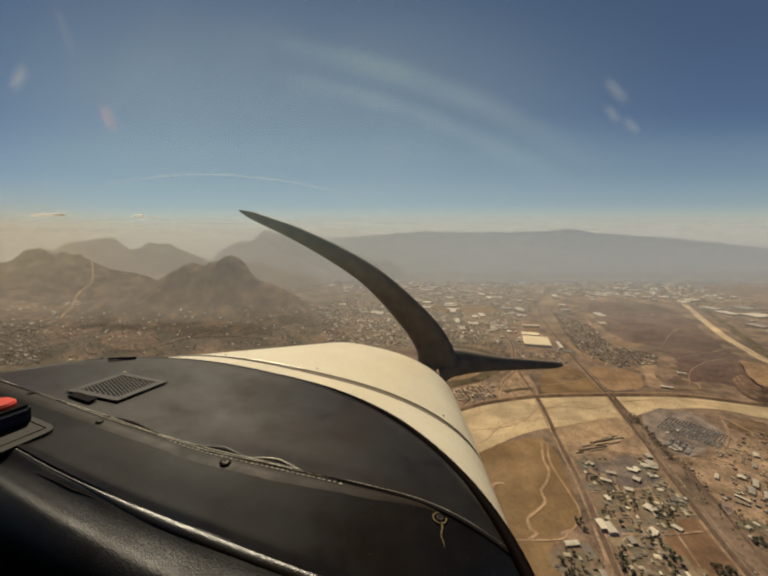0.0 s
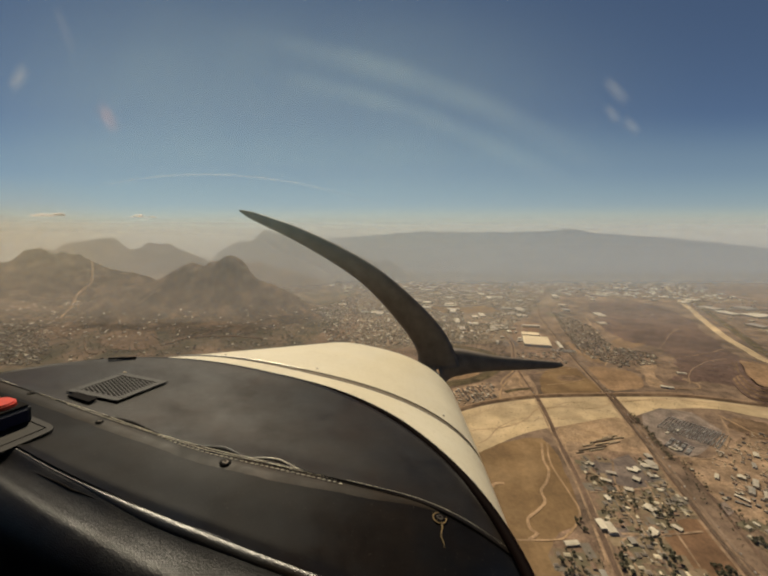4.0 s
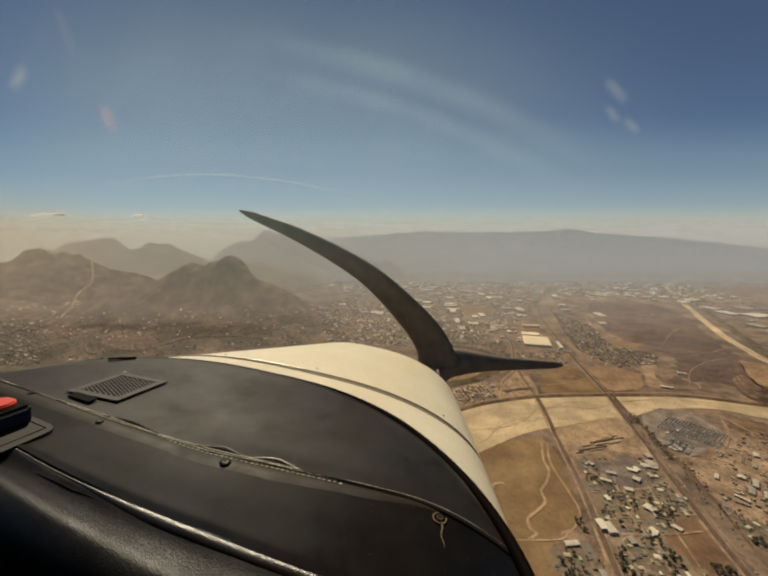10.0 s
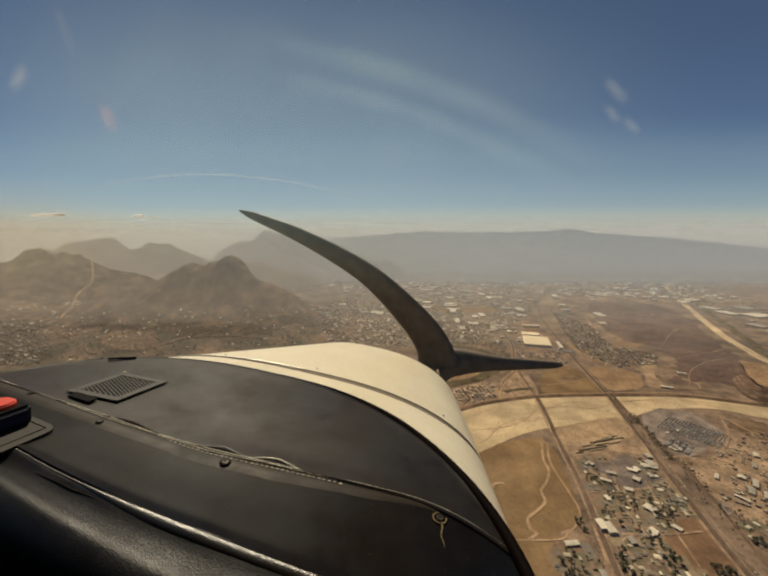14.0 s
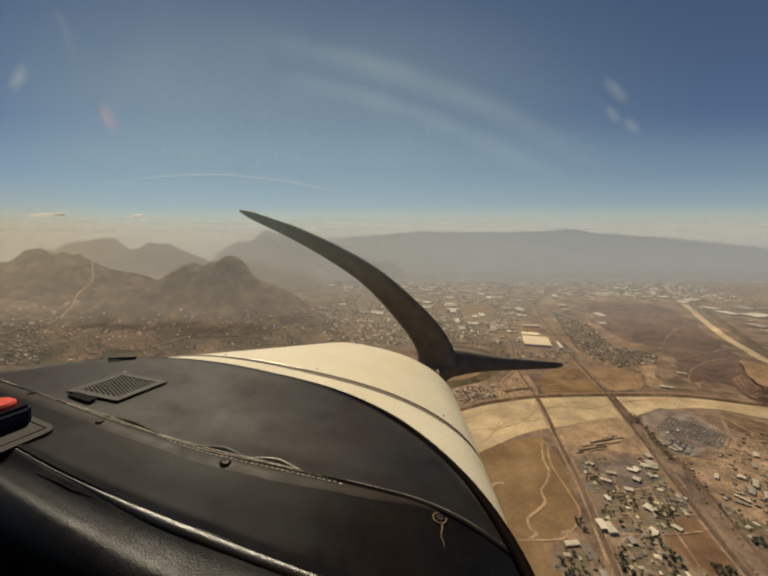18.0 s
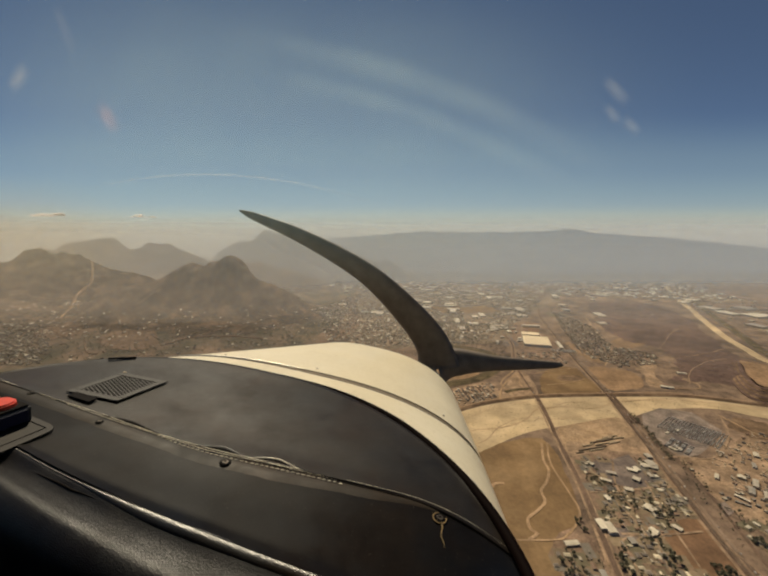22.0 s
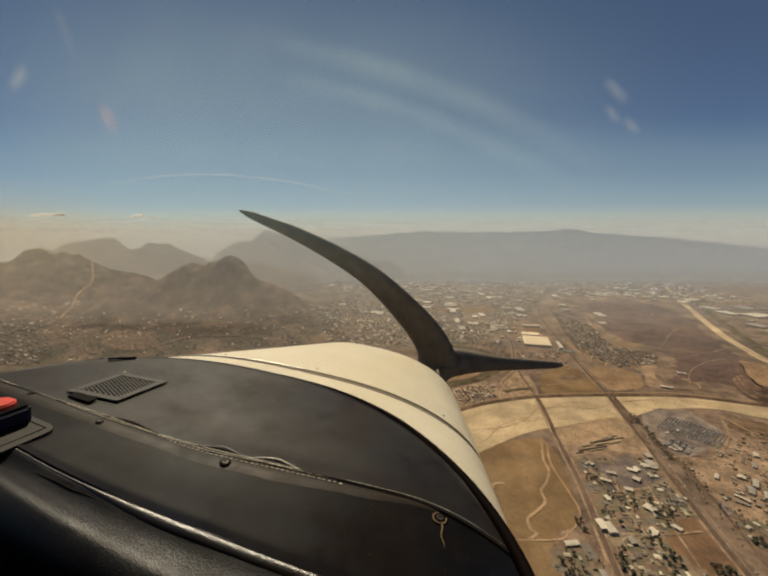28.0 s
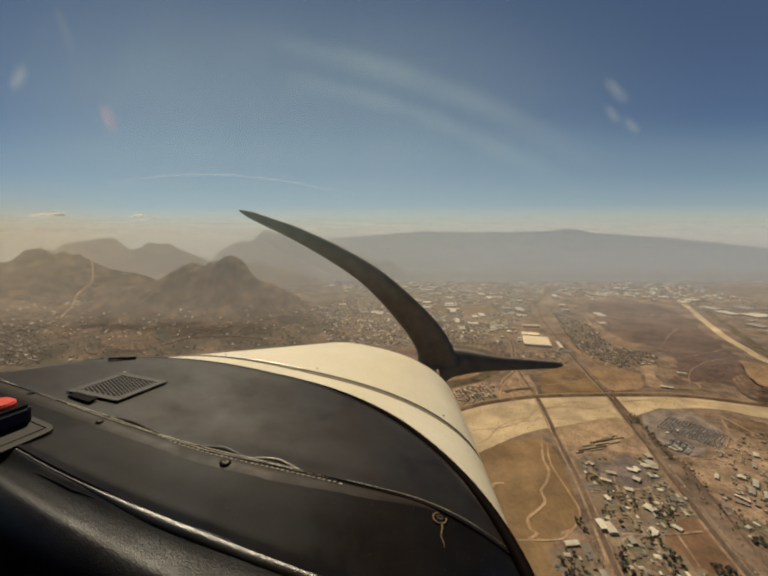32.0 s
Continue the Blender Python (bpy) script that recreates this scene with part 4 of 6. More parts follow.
def shrink(places, k):
    return [(x, y, a, q * k) for x, y, a, q in places]


yards("town_yards", near_houses, 22, 4, "dusty yards round the town houses")


def shed(x, y, w, l, h, turn, label, roof=M_SHED, name="shed", low=True):
    """A large flat or low-gabled building with a parapet or eaves and doors."""
    ob = tagged(put(name, None), label, name.replace("_", " "))
    ob.matrix_basis = Matrix.Translation((x, y, GZ + 0.9 + float(relief(x, y)))) @ Matrix.Rotation(radians(turn), 4, "Z")
    wall, wf, rv, rf = house_mesh("gable" if low else "flat", w, l, h, w * 0.07)
    put("wall", mesh_of("wall", wall, wf, M_WALL_OB), ob)
    put("roof", mesh_of("roof", rv, rf, roof), ob)
    for k in range(max(1, int(l / 25))):
        part("loading_door", block(0.2, 4.0, min(3.6, h * 0.8)), M_MATT, ob, m=Matrix.Translation((-w / 2 - 0.05, -l / 2 + (k + 0.5) * l / max(1, int(l / 25)), 0)))
    return ob


SHEDS = [(505, 915, 12, 34, 5, 75), (458, 894, 10, 20, 4, 70), (431, 767, 16, 16, 5, 40), (328, 697, 16, 26, 6, 8), (678, 1110, 9, 20, 4, -50), (624, 1012, 9, 24, 4, 35), (642, 829, 8, 34, 5, 40), (681, 858, 14, 40, 5, -35), (408, 705, 10, 14, 4, 30), (359, 784, 9, 14, 4, 10), (522, 807, 5, 5, 4, 5), (404, 875, 9, 20, 4, 80), (244, 650, 10, 26, 4, -75), (316, 703, 15, 24, 6, 8), (276, 588, 9, 24, 4, 6), (526, 960, 14, 16, 5, 8), (514, 925, 20, 22, 6, 8),
         (451, 859, 14, 14, 5, 50), (417, 820, 10, 16, 4, 80), (433, 765, 17, 16, 5, 30), (402, 698, 12, 12, 4, 20), (456, 719, 9, 14, 4, 40), (708, 885, 13, 46, 6, -35),
         (700, 845, 12, 40, 6, -35), (632, 812, 5, 34, 4, 60), (694, 905, 20, 16, 6, -30), (608, 1006, 9, 26, 5, 35), (356, 673, 12, 14, 4, 10), (640, 1090, 7, 20, 4, -50),
         (380, 845, 8, 22, 4, 70), (470, 900, 12, 14, 4, 15), (370, 905, 10, 14, 4, 40), (490, 880, 9, 14, 4, 10), (640, 900, 10, 30, 5, -35), (760, 960, 10, 30, 5, -30),
         (800, 1010, 14, 30, 5, -30), (865, 1040, 12, 34, 5, -25), (720, 1010, 8, 20, 4, 40), (930, 1060, 16, 36, 6, -20)]
for x, y, w, l, h, turn in SHEDS:
    if x > 600:
        w, l, h = w * 0.72, l * 0.72, h * 0.8
    shed(x, y, w, l, h, turn, "pale metal-roofed shed on a dusty lot")
shed(965, 1591, 14, 30, 5, 80, "white shed alone on the scrub rise")
shed(825, 1431, 14, 40, 5, 75, "white shed beside a dirt loop")
shed(492, 1950, 128, 160, 12, -8, "huge cream flat-roofed distribution depot", M_DEPOT, "depot", False)
shed(494, 2085, 92, 56, 11, -6, "cream flat-roofed depot annexe", M_DEPOT, "depot", False)
shed(592, 1900, 18, 110, 8, -6, "pale truck canopy beside the depot", M_SHED, "depot")
for x, y, w, l in ((1999, 3057, 80, 130), (1997, 2883, 80, 120), (2256, 3099, 110, 110), (2138, 2827, 140, 110), (2300, 2650, 120, 80), (2450, 2900, 130, 90), (1900, 2500, 60, 90)):
    shed(x, y, w, l, 11, 20, "long white warehouse beyond the channel", M_SHED, "warehouse", False)
r = np.random.RandomState(76)
for k in range(34):
    x, y = r.uniform(270, 400) + 40 * (k % 2), r.uniform(1880, 2330)
    if not any(inside(b, x, y) for b in BARE) and clear_of_ways(x, y, 22):
        shed(x, y, r.uniform(12, 26), r.uniform(18, 44), r.uniform(5, 8), r.choice([4, 94]) + r.normal() * 4, "small white workshop in an industrial block", M_SHED, "workshop", False)
shed(545, 2570, 60, 60, 9, 4, "pale warehouse beside the railway", M_SHED, "warehouse", False)
r = np.random.RandomState(77)
for k in range(110):
    x, y = r.uniform(-900, 1100), r.uniform(2150, 3500)
    if k > 40:
        x, y = r.uniform(-1200, 2200), r.uniform(3250, 4350)
    if clear_of_ways(x, y, 60):
        shed(x, y, r.uniform(28, 60), r.uniform(45, 120), r.uniform(7, 11), r.choice([3, 93]) + r.normal() * 3, "pale city warehouse among houses", M_SHED, "warehouse", False)


def rows_of_boxes(name, at, turn, rows, each, gap, pitch, size, mat, label, category, seed, loose=0.3):
    """Rows of small parked or stacked things, each a tapered box on the ground."""
    r = np.random.RandomState(seed)
    V, F = [], []
    c, s = math.cos(radians(turn)), math.sin(radians(turn))
    for i in range(rows):
        for j in range(each):
            if r.rand() < 0.18:
                continue
            x0, y0 = (j - each / 2) * gap + r.normal() * loose, (i - rows / 2) * pitch + r.normal() * loose
            a, b, h, base = size[0] / 2, size[1] / 2, size[2] * r.uniform(0.8, 1.2), len(V)
            for k, z in ((1.0, 0.2), (1.0, h * 0.55), (0.72, h)):
                for p, t in ((-a, -b), (a, -b), (a, b), (-a, b)):
                    p, t = x0 + p * (0.92 if k < 1 else 1), y0 + t * k
                    V.append((at[0] + p * c - t * s, at[1] + p * s + t * c, GZ + 1.2 + z))
            F += [(base + 4 * q + e, base + 4 * q + (e + 1) % 4, base + 4 * q + 4 + (e + 1) % 4, base + 4 * q + 4 + e) for q in (0, 1) for e in range(4)]
            F.append((base + 8, base + 9, base + 10, base + 11))
    return tagged(put(name, mesh_of(name, V, F, mat)), label, category, kind="stuff")


rows_of_boxes("parked_vehicles", (716, 1118), 46, 19, 36, 3.1, 7.4, (1.8, 4.4, 1.3), M_CAR, "long rows of parked vehicles in a storage yard", "vehicles", 3)
rows_of_boxes("parked_trucks", (630, 1030), 46, 4, 10, 6, 14, (3.0, 10, 3.4), M_CAR, "parked trucks beside the yard", "vehicles", 4)
rows_of_boxes("depot_trucks", (590, 1830), -6, 2, 22, 5, 20, (3.0, 13, 3.8), M_CAR, "trucks parked below the depot", "vehicles", 5)
rows_of_boxes("works_materials", (815, 1000), -32, 7, 9, 19, 27, (3.4, 8, 2.4), M_LUMBER, "stacks of materials in the works yard", "stacks", 6, 7.0)
for k, (x, y, l) in enumerate(((440, 1018, 78), (446, 1008, 70), (452, 1030, 55), (420, 985, 48), (470, 1044, 50), (395, 990, 34), (380, 968, 40), (410, 972, 46), (490, 1040, 40), (362, 952, 24), (470, 1015, 38))):
    ob = tagged(put("timber_stack", None, m=Matrix.Translation((x, y, GZ + 0.9)) @ Matrix.Rotation(radians(24), 4, "Z")), "long low stack of brown timber", "timber stack")
    for q in range(3):
        part("timber_block", block(l / 3 - 1.0, 4.0, 2.6, 0.2, 1), M_LUMBER if k % 3 else M_BARK, ob, m=Matrix.Translation(((q - 1) * l / 3, 0, 0)))


def walled_yard(x, y, w, l, turn, label):
    """Four low block walls round a yard, with a gap for the gate."""
    ob = tagged(put("walled_yard", None, m=Matrix.Translation((x, y, GZ + 0.95)) @ Matrix.Rotation(radians(turn), 4, "Z")), label, "yard wall")
    for sx, sy, px, py in ((w, 0.9, 0, l / 2), (w * 0.6, 0.9, -w * 0.2, -l / 2), (0.9, l - 1.8, -w / 2 + 0.45, 0), (0.9, l - 1.8, w / 2 - 0.45, 0)):
        part("wall", block(sx, sy, 0.9, 0.12, 1), M_WALL_OB, ob, m=Matrix.Translation((px, py, 0)))
    return ob


yard_rng = np.random.RandomState(64)
for x, y, a, q in scatter(WORKS, 46, 6, -0.56, 64, 30, 0.5) + scatter(TOWN, 58, 8, 0.05, 65, 24, 0.5) + scatter(EAST, 60, 8, 0.5, 66, 26, 0.3):
    walled_yard(x, y, yard_rng.uniform(16, 34), yard_rng.uniform(18, 38), math.degrees(a), "pale block wall round a dusty yard")


def joined_houses(name, places, label, seed=1, size=1.0, roofing=None):
    r = np.random.RandomState(seed)
    V, F, idx = [], [], []
    land = relief(np.array([p[0] for p in places]), np.array([p[1] for p in places]))
    for (x, y, a, q), up in zip(places, land):
        kind = ("gable", "hip", "flat")[int(q * 2.999)]
        w, l = r.uniform(7, 11) * size, r.uniform(10, 16) * size
        wall, wf, roof, rf = house_mesh(kind, w, l, 3.0 * max(1, size * 0.7), 1.6 * size)
        z = GZ + 0.9 + up
        c, s = math.cos(a), math.sin(a)
        for vs, fs, m in ((wall, wf, 0), (roof, rf, 1)):
            base = len(V)
            V += [(x + p * c - t * s, y + p * s + t * c, z + h) for p, t, h in vs]
            F += [tuple(base + i for i in f) for f in fs]
            idx += [m] * len(fs)
    ob = put(name, mesh_of(name, V, F, [M_WALL, roofing or M_ROOF], index=idx))
    return tagged(ob, label, "houses", kind="stuff")


def joined_trees(name, places, label, seed=1, size=1.0, clumps=4):
    r = np.random.RandomState(seed)
    V, F = [], []
    land = relief(np.array([p[0] for p in places]), np.array([p[1] for p in places]))
    for (x, y, a, q), up in zip(places, land):
        rad = (2.2 + 2.6 * q) * size
        vs, fs = crown_mesh(r, rad, rad * 1.25, clumps)
        z, base = GZ + 0.9 + up, len(V)
        V += [(x + p, y + t, z + h) for p, t, h in vs]
        F += [tuple(base + i for i in f) for f in fs]
    return tagged(put(name, mesh_of(name, V, F, M_LEAF)), label, "trees", kind="stuff")


CITY = [(-540, 1700), (-50, 1800), (250, 1960), (430, 2300), (640, 2700), (1000, 3559), (-760, 3625), (-901, 2414)]
SUBDIV = [(793, 2780), (916, 2382), (858, 1981), (992, 1819), (925, 1699), (749, 1628), (678, 1735), (654, 1908), (709, 2236)]
PARK = [(-45, 1735), (110, 1770), (185, 1689), (180, 1568), (80, 1524), (-45, 1508)]
CAMP = [(40, 1285), (195, 1370), (195, 1235), (62, 1165)]
BLOCKS = [(340, 1750), (560, 1800), (560, 1640), (420, 1600), (350, 1640)]
WESTTOWN = [(-2700, 1150), (-1900, 1250), (-1300, 1350), (-700, 1650), (-800, 2150), (-1250, 1950), (-1900, 1750), (-2500, 1800), (-3000, 1500), (-2900, 1050)]
FARCITY = [(-1400, 3650), (2600, 3450), (2700, 4700), (-1300, 4700)]
FAREAST = [(1850, 2350), (1900, 3300), (2300, 3700), (3200, 3500), (3000, 2300)]
far_places = scatter(FARCITY, 150, 40, 0.08, 81, 20, 0.6) + scatter([(-760, 2300), (900, 2300), (1000, 3560), (-760, 3560)], 170, 50, 0.08, 82, 40, 0.35) + scatter(FAREAST, 170, 50, 0.3, 83, 20, 0.6)
yards("far_lots", far_places, 120, 9, "pale and brown lots of the far city")
joined_houses("city_houses", scatter(CITY, 25, 5, 0.12, 41, 20, 0.72), "dense low houses of a hazy city", seed=2, size=1.2)
joined_houses("subdivision_houses", scatter(SUBDIV, 20, 4, 0.2, 42, 40, 0.85), "packed small houses beside the railway", seed=3, size=0.9)
joined_houses("mobile_homes", scatter(PARK, 15, 1.2, 0.5, 43, 16, 0.95), "rows of pale mobile homes", seed=4, size=0.75)
joined_houses("camp_huts", scatter(CAMP, 15, 2, 0.3, 44, 16, 0.85), "cluster of small huts", seed=5, size=0.7)
joined_houses("town_houses", near_houses[290:], "small houses on the far side of the town", seed=22, size=0.7)
joined_houses("block_houses", scatter(BLOCKS, 24, 5, 0.1, 45, 22, 0.7), "houses below the depot", seed=6)
joined_houses("hillside_houses", on_flat(scatter(WESTTOWN, 25, 8, 0.4, 46, 20, 0.16) + scatter([(-2700, 1100), (-1700, 1250), (-2050, 1600), (-2900, 1700)], 19, 6, 0.4, 66, 20, 0.85), 70), "scattered houses at the foot of the hills", seed=7)
joined_houses("far_city_blocks", scatter(FARCITY, 72, 22, 0.1, 47, 20, 0.62), "pale blocks of the far city", seed=8, size=2.6, roofing=M_ROOF_PALE)
joined_houses("city_workshops", scatter(CITY, 62, 20, 0.12, 91, 20, 0.4), "pale roofs of city workshops", seed=18, size=1.5, roofing=M_ROOF_PALE)
joined_houses("far_east_sheds", scatter(FAREAST, 95, 24, 0.3, 48, 20, 0.4), "scattered sheds beyond the channel", seed=9, size=2.4)
joined_houses("works_sheds", scatter(WORKS, 19, 7, 0.45, 49, 30, 0.6), "small sheds of a works yard", seed=10, size=0.55)
joined_trees("town_trees", near_trees[285:], "dusty trees of the far side of the town", 15, 0.95, 9)
joined_trees("town_shrubs", shrink(scatter(TOWN, 11, 4, 0.4, 71, 9, 0.5) + scatter(VILLAGE, 11, 4, 0.4, 72, 9, 0.6) + scatter(EAST, 12, 4, 0.4, 73, 9, 0.5), 0.5), "dark shrubs and bushes between town houses", 12, 0.75, 5)
joined_trees("verge_bushes", shrink(scatter([(345, 1050), (560, 1150), (545, 640), (500, 430), (330, 430)], 17, 8, 0.2, 74, 9, 0.6) + scatter([(300, 980), (318, 900), (316, 700), (300, 560), (285, 640), (296, 740), (290, 880)], 8, 3, 0.1, 77, 5, 0.5) + scatter(WORKS, 19, 8, 0.3, 75, 9, 0.6) + scatter(EAST, 17, 7, 0.3, 76, 9, 0.6), 0.4), "scattered dry bushes on the lots", 13, 0.6, 3)
joined_trees("city_trees", scatter(CITY, 18, 7, 0.3, 51, 14, 0.75), "dark green trees between city houses", 2, 1.55)
joined_trees("subdivision_trees", scatter(SUBDIV, 12, 4, 0.5, 52, 34, 0.75), "trees between packed houses", 3, 1.1)
joined_trees("park_trees", scatter([(-60, 1770), (90, 1800), (190, 1760), (240, 1690), (235, 1560), (200, 1510), (290, 1500), (310, 1700), (320, 1850), (250, 1930), (60, 1880), (-80, 1840)], 13, 5, 0.2, 53, 14, 0.8) + scatter(CAMP, 26, 8, 0.2, 57, 14, 0.5), "dark trees round a mobile-home park", 4, 1.3)
joined_trees("hillside_trees", on_flat(scatter(WESTTOWN, 19, 9, 0.1, 54, 14, 0.7) + scatter([(-2500, 1750), (-1900, 1700), (-1000, 1850), (-600, 1900), (-700, 2500), (-1300, 2150), (-2000, 2000), (-2500, 2100)], 24, 11, 0.3, 67, 14, 0.6), 190), "dusty trees at the foot of the hills", 5, 1.5)
SLOPES = [(-3600, 1500), (-2600, 1450), (-1600, 1500), (-750, 1900), (-600, 2350), (-1500, 2350), (-2300, 2650), (-3700, 2600)]
joined_trees("slope_shrubs", [p for p in on_flat(scatter(SLOPES, 21, 10, 0.7, 93, 14, 0.75), 330) if noise.noise(Vector((p[0] * 0.0045, p[1] * 0.0045, 2.0))) > -0.12], "dark chaparral shrubs on the dry slopes", 19, 1.25, 3)
joined_houses("slope_houses", on_flat(scatter(SLOPES, 58, 24, 0.5, 94, 14, 0.42), 125), "scattered pale houses on the lower slopes", seed=21, size=1.1, roofing=M_ROOF_PALE)
joined_trees("orchard_trees", on_flat(scatter([(-1550, 1750), (-1000, 1950), (-650, 1880), (-700, 1650), (-1250, 1530)], 15, 4, 0.2, 61, 14, 0.6), 120), "green orchard trees below the dark hill", 14, 1.35)
joined_trees("rail_trees", scatter([(588, 1190), (600, 1190), (590, 1031), (584, 950), (570, 940), (576, 1040)], 5.5, 2, 0.1, 55, 7, 0.85) + scatter([(584, 950), (570, 819), (556, 700), (546, 700), (556, 819), (570, 940)], 9, 4, 0.1, 68, 7, 0.4) + scatter([(590, 950), (606, 950), (590, 819), (578, 740), (568, 740), (584, 830)], 8, 2, 0.1, 65, 8, 0.5), "line of dark trees along the highway", 6, 1.35)
joined_trees("far_trees", scatter(FARCITY, 62, 24, 0.2, 56, 14, 0.7) + scatter(FAREAST, 60, 20, 0.1, 58, 14, 0.5), "far dark trees in the haze", 7, 2.0, 3)
joined_trees("block_trees", scatter(BLOCKS, 13, 5, 0.3, 59, 14, 0.75), "trees below the depot", 8)
rs = np.random.RandomState(8)
sand = [(rs.uniform(0, 900), rs.uniform(900, 1330), 0, rs.rand() * 0.3) for _ in range(1000)]
sand = [p for p in sand if inside([tuple(q) for q in RIVER_N[2:9]] + [tuple(q) for q in RIVER_S[2:11]][::-1], p[0], p[1])]
def rise_shrubs(count, seed):
    """Low dry shrubs in thickets over the rise."""
    r = np.random.RandomState(seed)
    V, F = [], []
    while count:
        x, y = r.uniform(850, 1700), r.uniform(1420, 3200)
        if not inside(RISE, x, y) or noise.noise(Vector((x * 0.006, y * 0.006, 8.0))) < r.uniform(-0.5, 0.4):
            continue
        rad, base = r.uniform(1.1, 3.2), len(V)
        vs, fs = crown_mesh(r, rad, rad * 0.9, 3)
        z = GZ + rise_height(x, y)
        V += [(x + p, y + t, z + h) for p, t, h in vs]
        F += [tuple(base + i for i in f) for f in fs]
        count -= 1
    return tagged(put("rise_shrubs", mesh_of("rise_shrubs", V, F, M_LEAF)), "dry shrubs in thickets on the rise", "shrubs", kind="stuff")


rise_shrubs(4200, 31)
joined_trees("sand_bushes", sand, "small dark bushes on the river sand", 9, 0.85, 3)
joined_trees("rise_scrub", [(x, y, a, q * 0.5) for x, y, a, q in scatter([(700, 1370), (1060, 1370), (1330, 1340), (1330, 1400), (1060, 1430), (800, 1430)], 22, 8, 0.2, 60, 14, 0.4)], "scrub below the rise", 10, 0.8, 3)


# ---------------------------------------------------------------- the aircraft
AIR = pose(-0.45, AHEAD, -0.426, 0, 9.09, 0)
aircraft = tagged(put("light_aircraft", None, m=AIR), "light propeller aircraft with black dash and cream cowling", "aircraft")


def edge_y(u):
    """Where the dash meets the windscreen, in plan."""
    n = 1.85 if u > 0 else 2.5
    a = 0.609 if u > 0 else 0.66
    return 0.42 + 0.57 * max(0.0, 1 - (abs(u) / a) ** n) ** (1 / n)


def seam_y(u):
    return 0.604 + (0.03 * u if u > 0 else 0.06 * u * u - 0.045 * u) - 1.55 * max(0.0, u - 0.38) ** 2


def crease_y(u):
    return 0.441 - 0.115 * u + 0.13 * u * u


def dash_rows(rows, nu, fn, u0=-0.655, u1=0.6068):
    """A sheet over the dash: fn(u, s) gives y and height."""
    verts = []
    for i in range(nu):
        u = u0 + (u1 - u0) * i / (nu - 1)
        for k in range(rows):
            y, w = fn(u, k / (rows - 1))
            verts.append((u, y, w))
    return verts, grid_faces(nu, rows)


def sag(u, y):
    return 0.004 * math.sin(5 * u + 3 * y) * math.sin(7 * y - u) - 0.02 * (u * 1.4) ** 4


def front_panel(u, s):
    far, near = edge_y(u), min(seam_y(u), edge_y(u) - 0.002)
    if s < 0.1:
        return far - 0.002 + 0.004 * math.sin(s * 31), -0.07 * (1 - s / 0.1) - 0.006
    f = (s - 0.1) / 0.9
    y = far + (near - far) * f
    lip = 0.006 * math.exp(-f * 18) + 0.0018 * math.exp(-((1 - f) * 12) ** 2) * (1 + math.sin(9 * u))
    roll = -0.006 * math.exp(-f * 40)
    return y, sag(u, y) + lip + roll


def rear_panel(u, s):
    near = crease_y(u)
    far = min(seam_y(u) + 0.012, edge_y(u) - 0.002)
    y = far + (near - far) * s
    dip = -0.0018 * math.sin(math.pi * s) ** 2
    return y, sag(u, y) + dip * (0.6 + 0.4 * math.sin(3 * u + 1)) - 0.0035 * math.exp(-(s * 13) ** 2) + 0.004 * math.exp(-((1 - s) * 16) ** 2)


PAD = smooth_line([(0, 0.0), (-0.025, -0.010), (-0.050, -0.016), (-0.074, -0.020), (-0.097, -0.033), (-0.113, -0.058), (-0.119, -0.100), (-0.112, -0.2), (-0.10, -0.34)], 0.004)


def pad_roll(u, s):
    """Below the bead a shallow fall, a soft level bulge, then round and down."""
    y, w = PAD[round(s * (len(PAD) - 1))]
    fat = min(1.0, max(0.55, 0.77 + 0.35 * u))
    return crease_y(u) + (0.004 if s == 0 else -0.003) + y * fat, sag(u, crease_y(u)) + 0.001 + w


def tube(points, radius, sides=6):
    """A thin round cord through points."""
    P = [Vector(p) for p in points]
    verts, faces = [], []
    for i, p in enumerate(P):
        t = (P[min(i + 1, len(P) - 1)] - P[max(i - 1, 0)]).normalized()
        a = t.cross(Vector((0, 0, 1)) if abs(t.z) < 0.9 else Vector((1, 0, 0))).normalized()
        b = t.cross(a)
        rr = radius(i / (len(P) - 1)) if callable(radius) else radius
        verts += [tuple(p + rr * (math.cos(k * math.tau / sides) * a + math.sin(k * math.tau / sides) * b)) for k in range(sides)]
    for i in range(len(P) - 1):
        for k in range(sides):
            faces.append((i * sides + k, i * sides + (k + 1) % sides, (i + 1) * sides + (k + 1) % sides, (i + 1) * sides + k))
    return verts, faces


glareshield = put("glareshield", mesh_of("glareshield", *dash_rows(34, 90, front_panel), M_DASH, True), aircraft, "black leatherette dash top")
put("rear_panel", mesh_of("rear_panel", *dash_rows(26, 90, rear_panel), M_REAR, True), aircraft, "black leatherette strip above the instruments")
put("padded_edge", mesh_of("padded_edge", *dash_rows(len(PAD), 90, pad_roll), M_PAD, True), aircraft, "glossy padded vinyl edge")


def bead_size(u):
    f = min(1.0, max(0.0, (u + 0.16) / 0.22))
    return 0.0020 + 0.0110 * f * f * (3 - 2 * f)


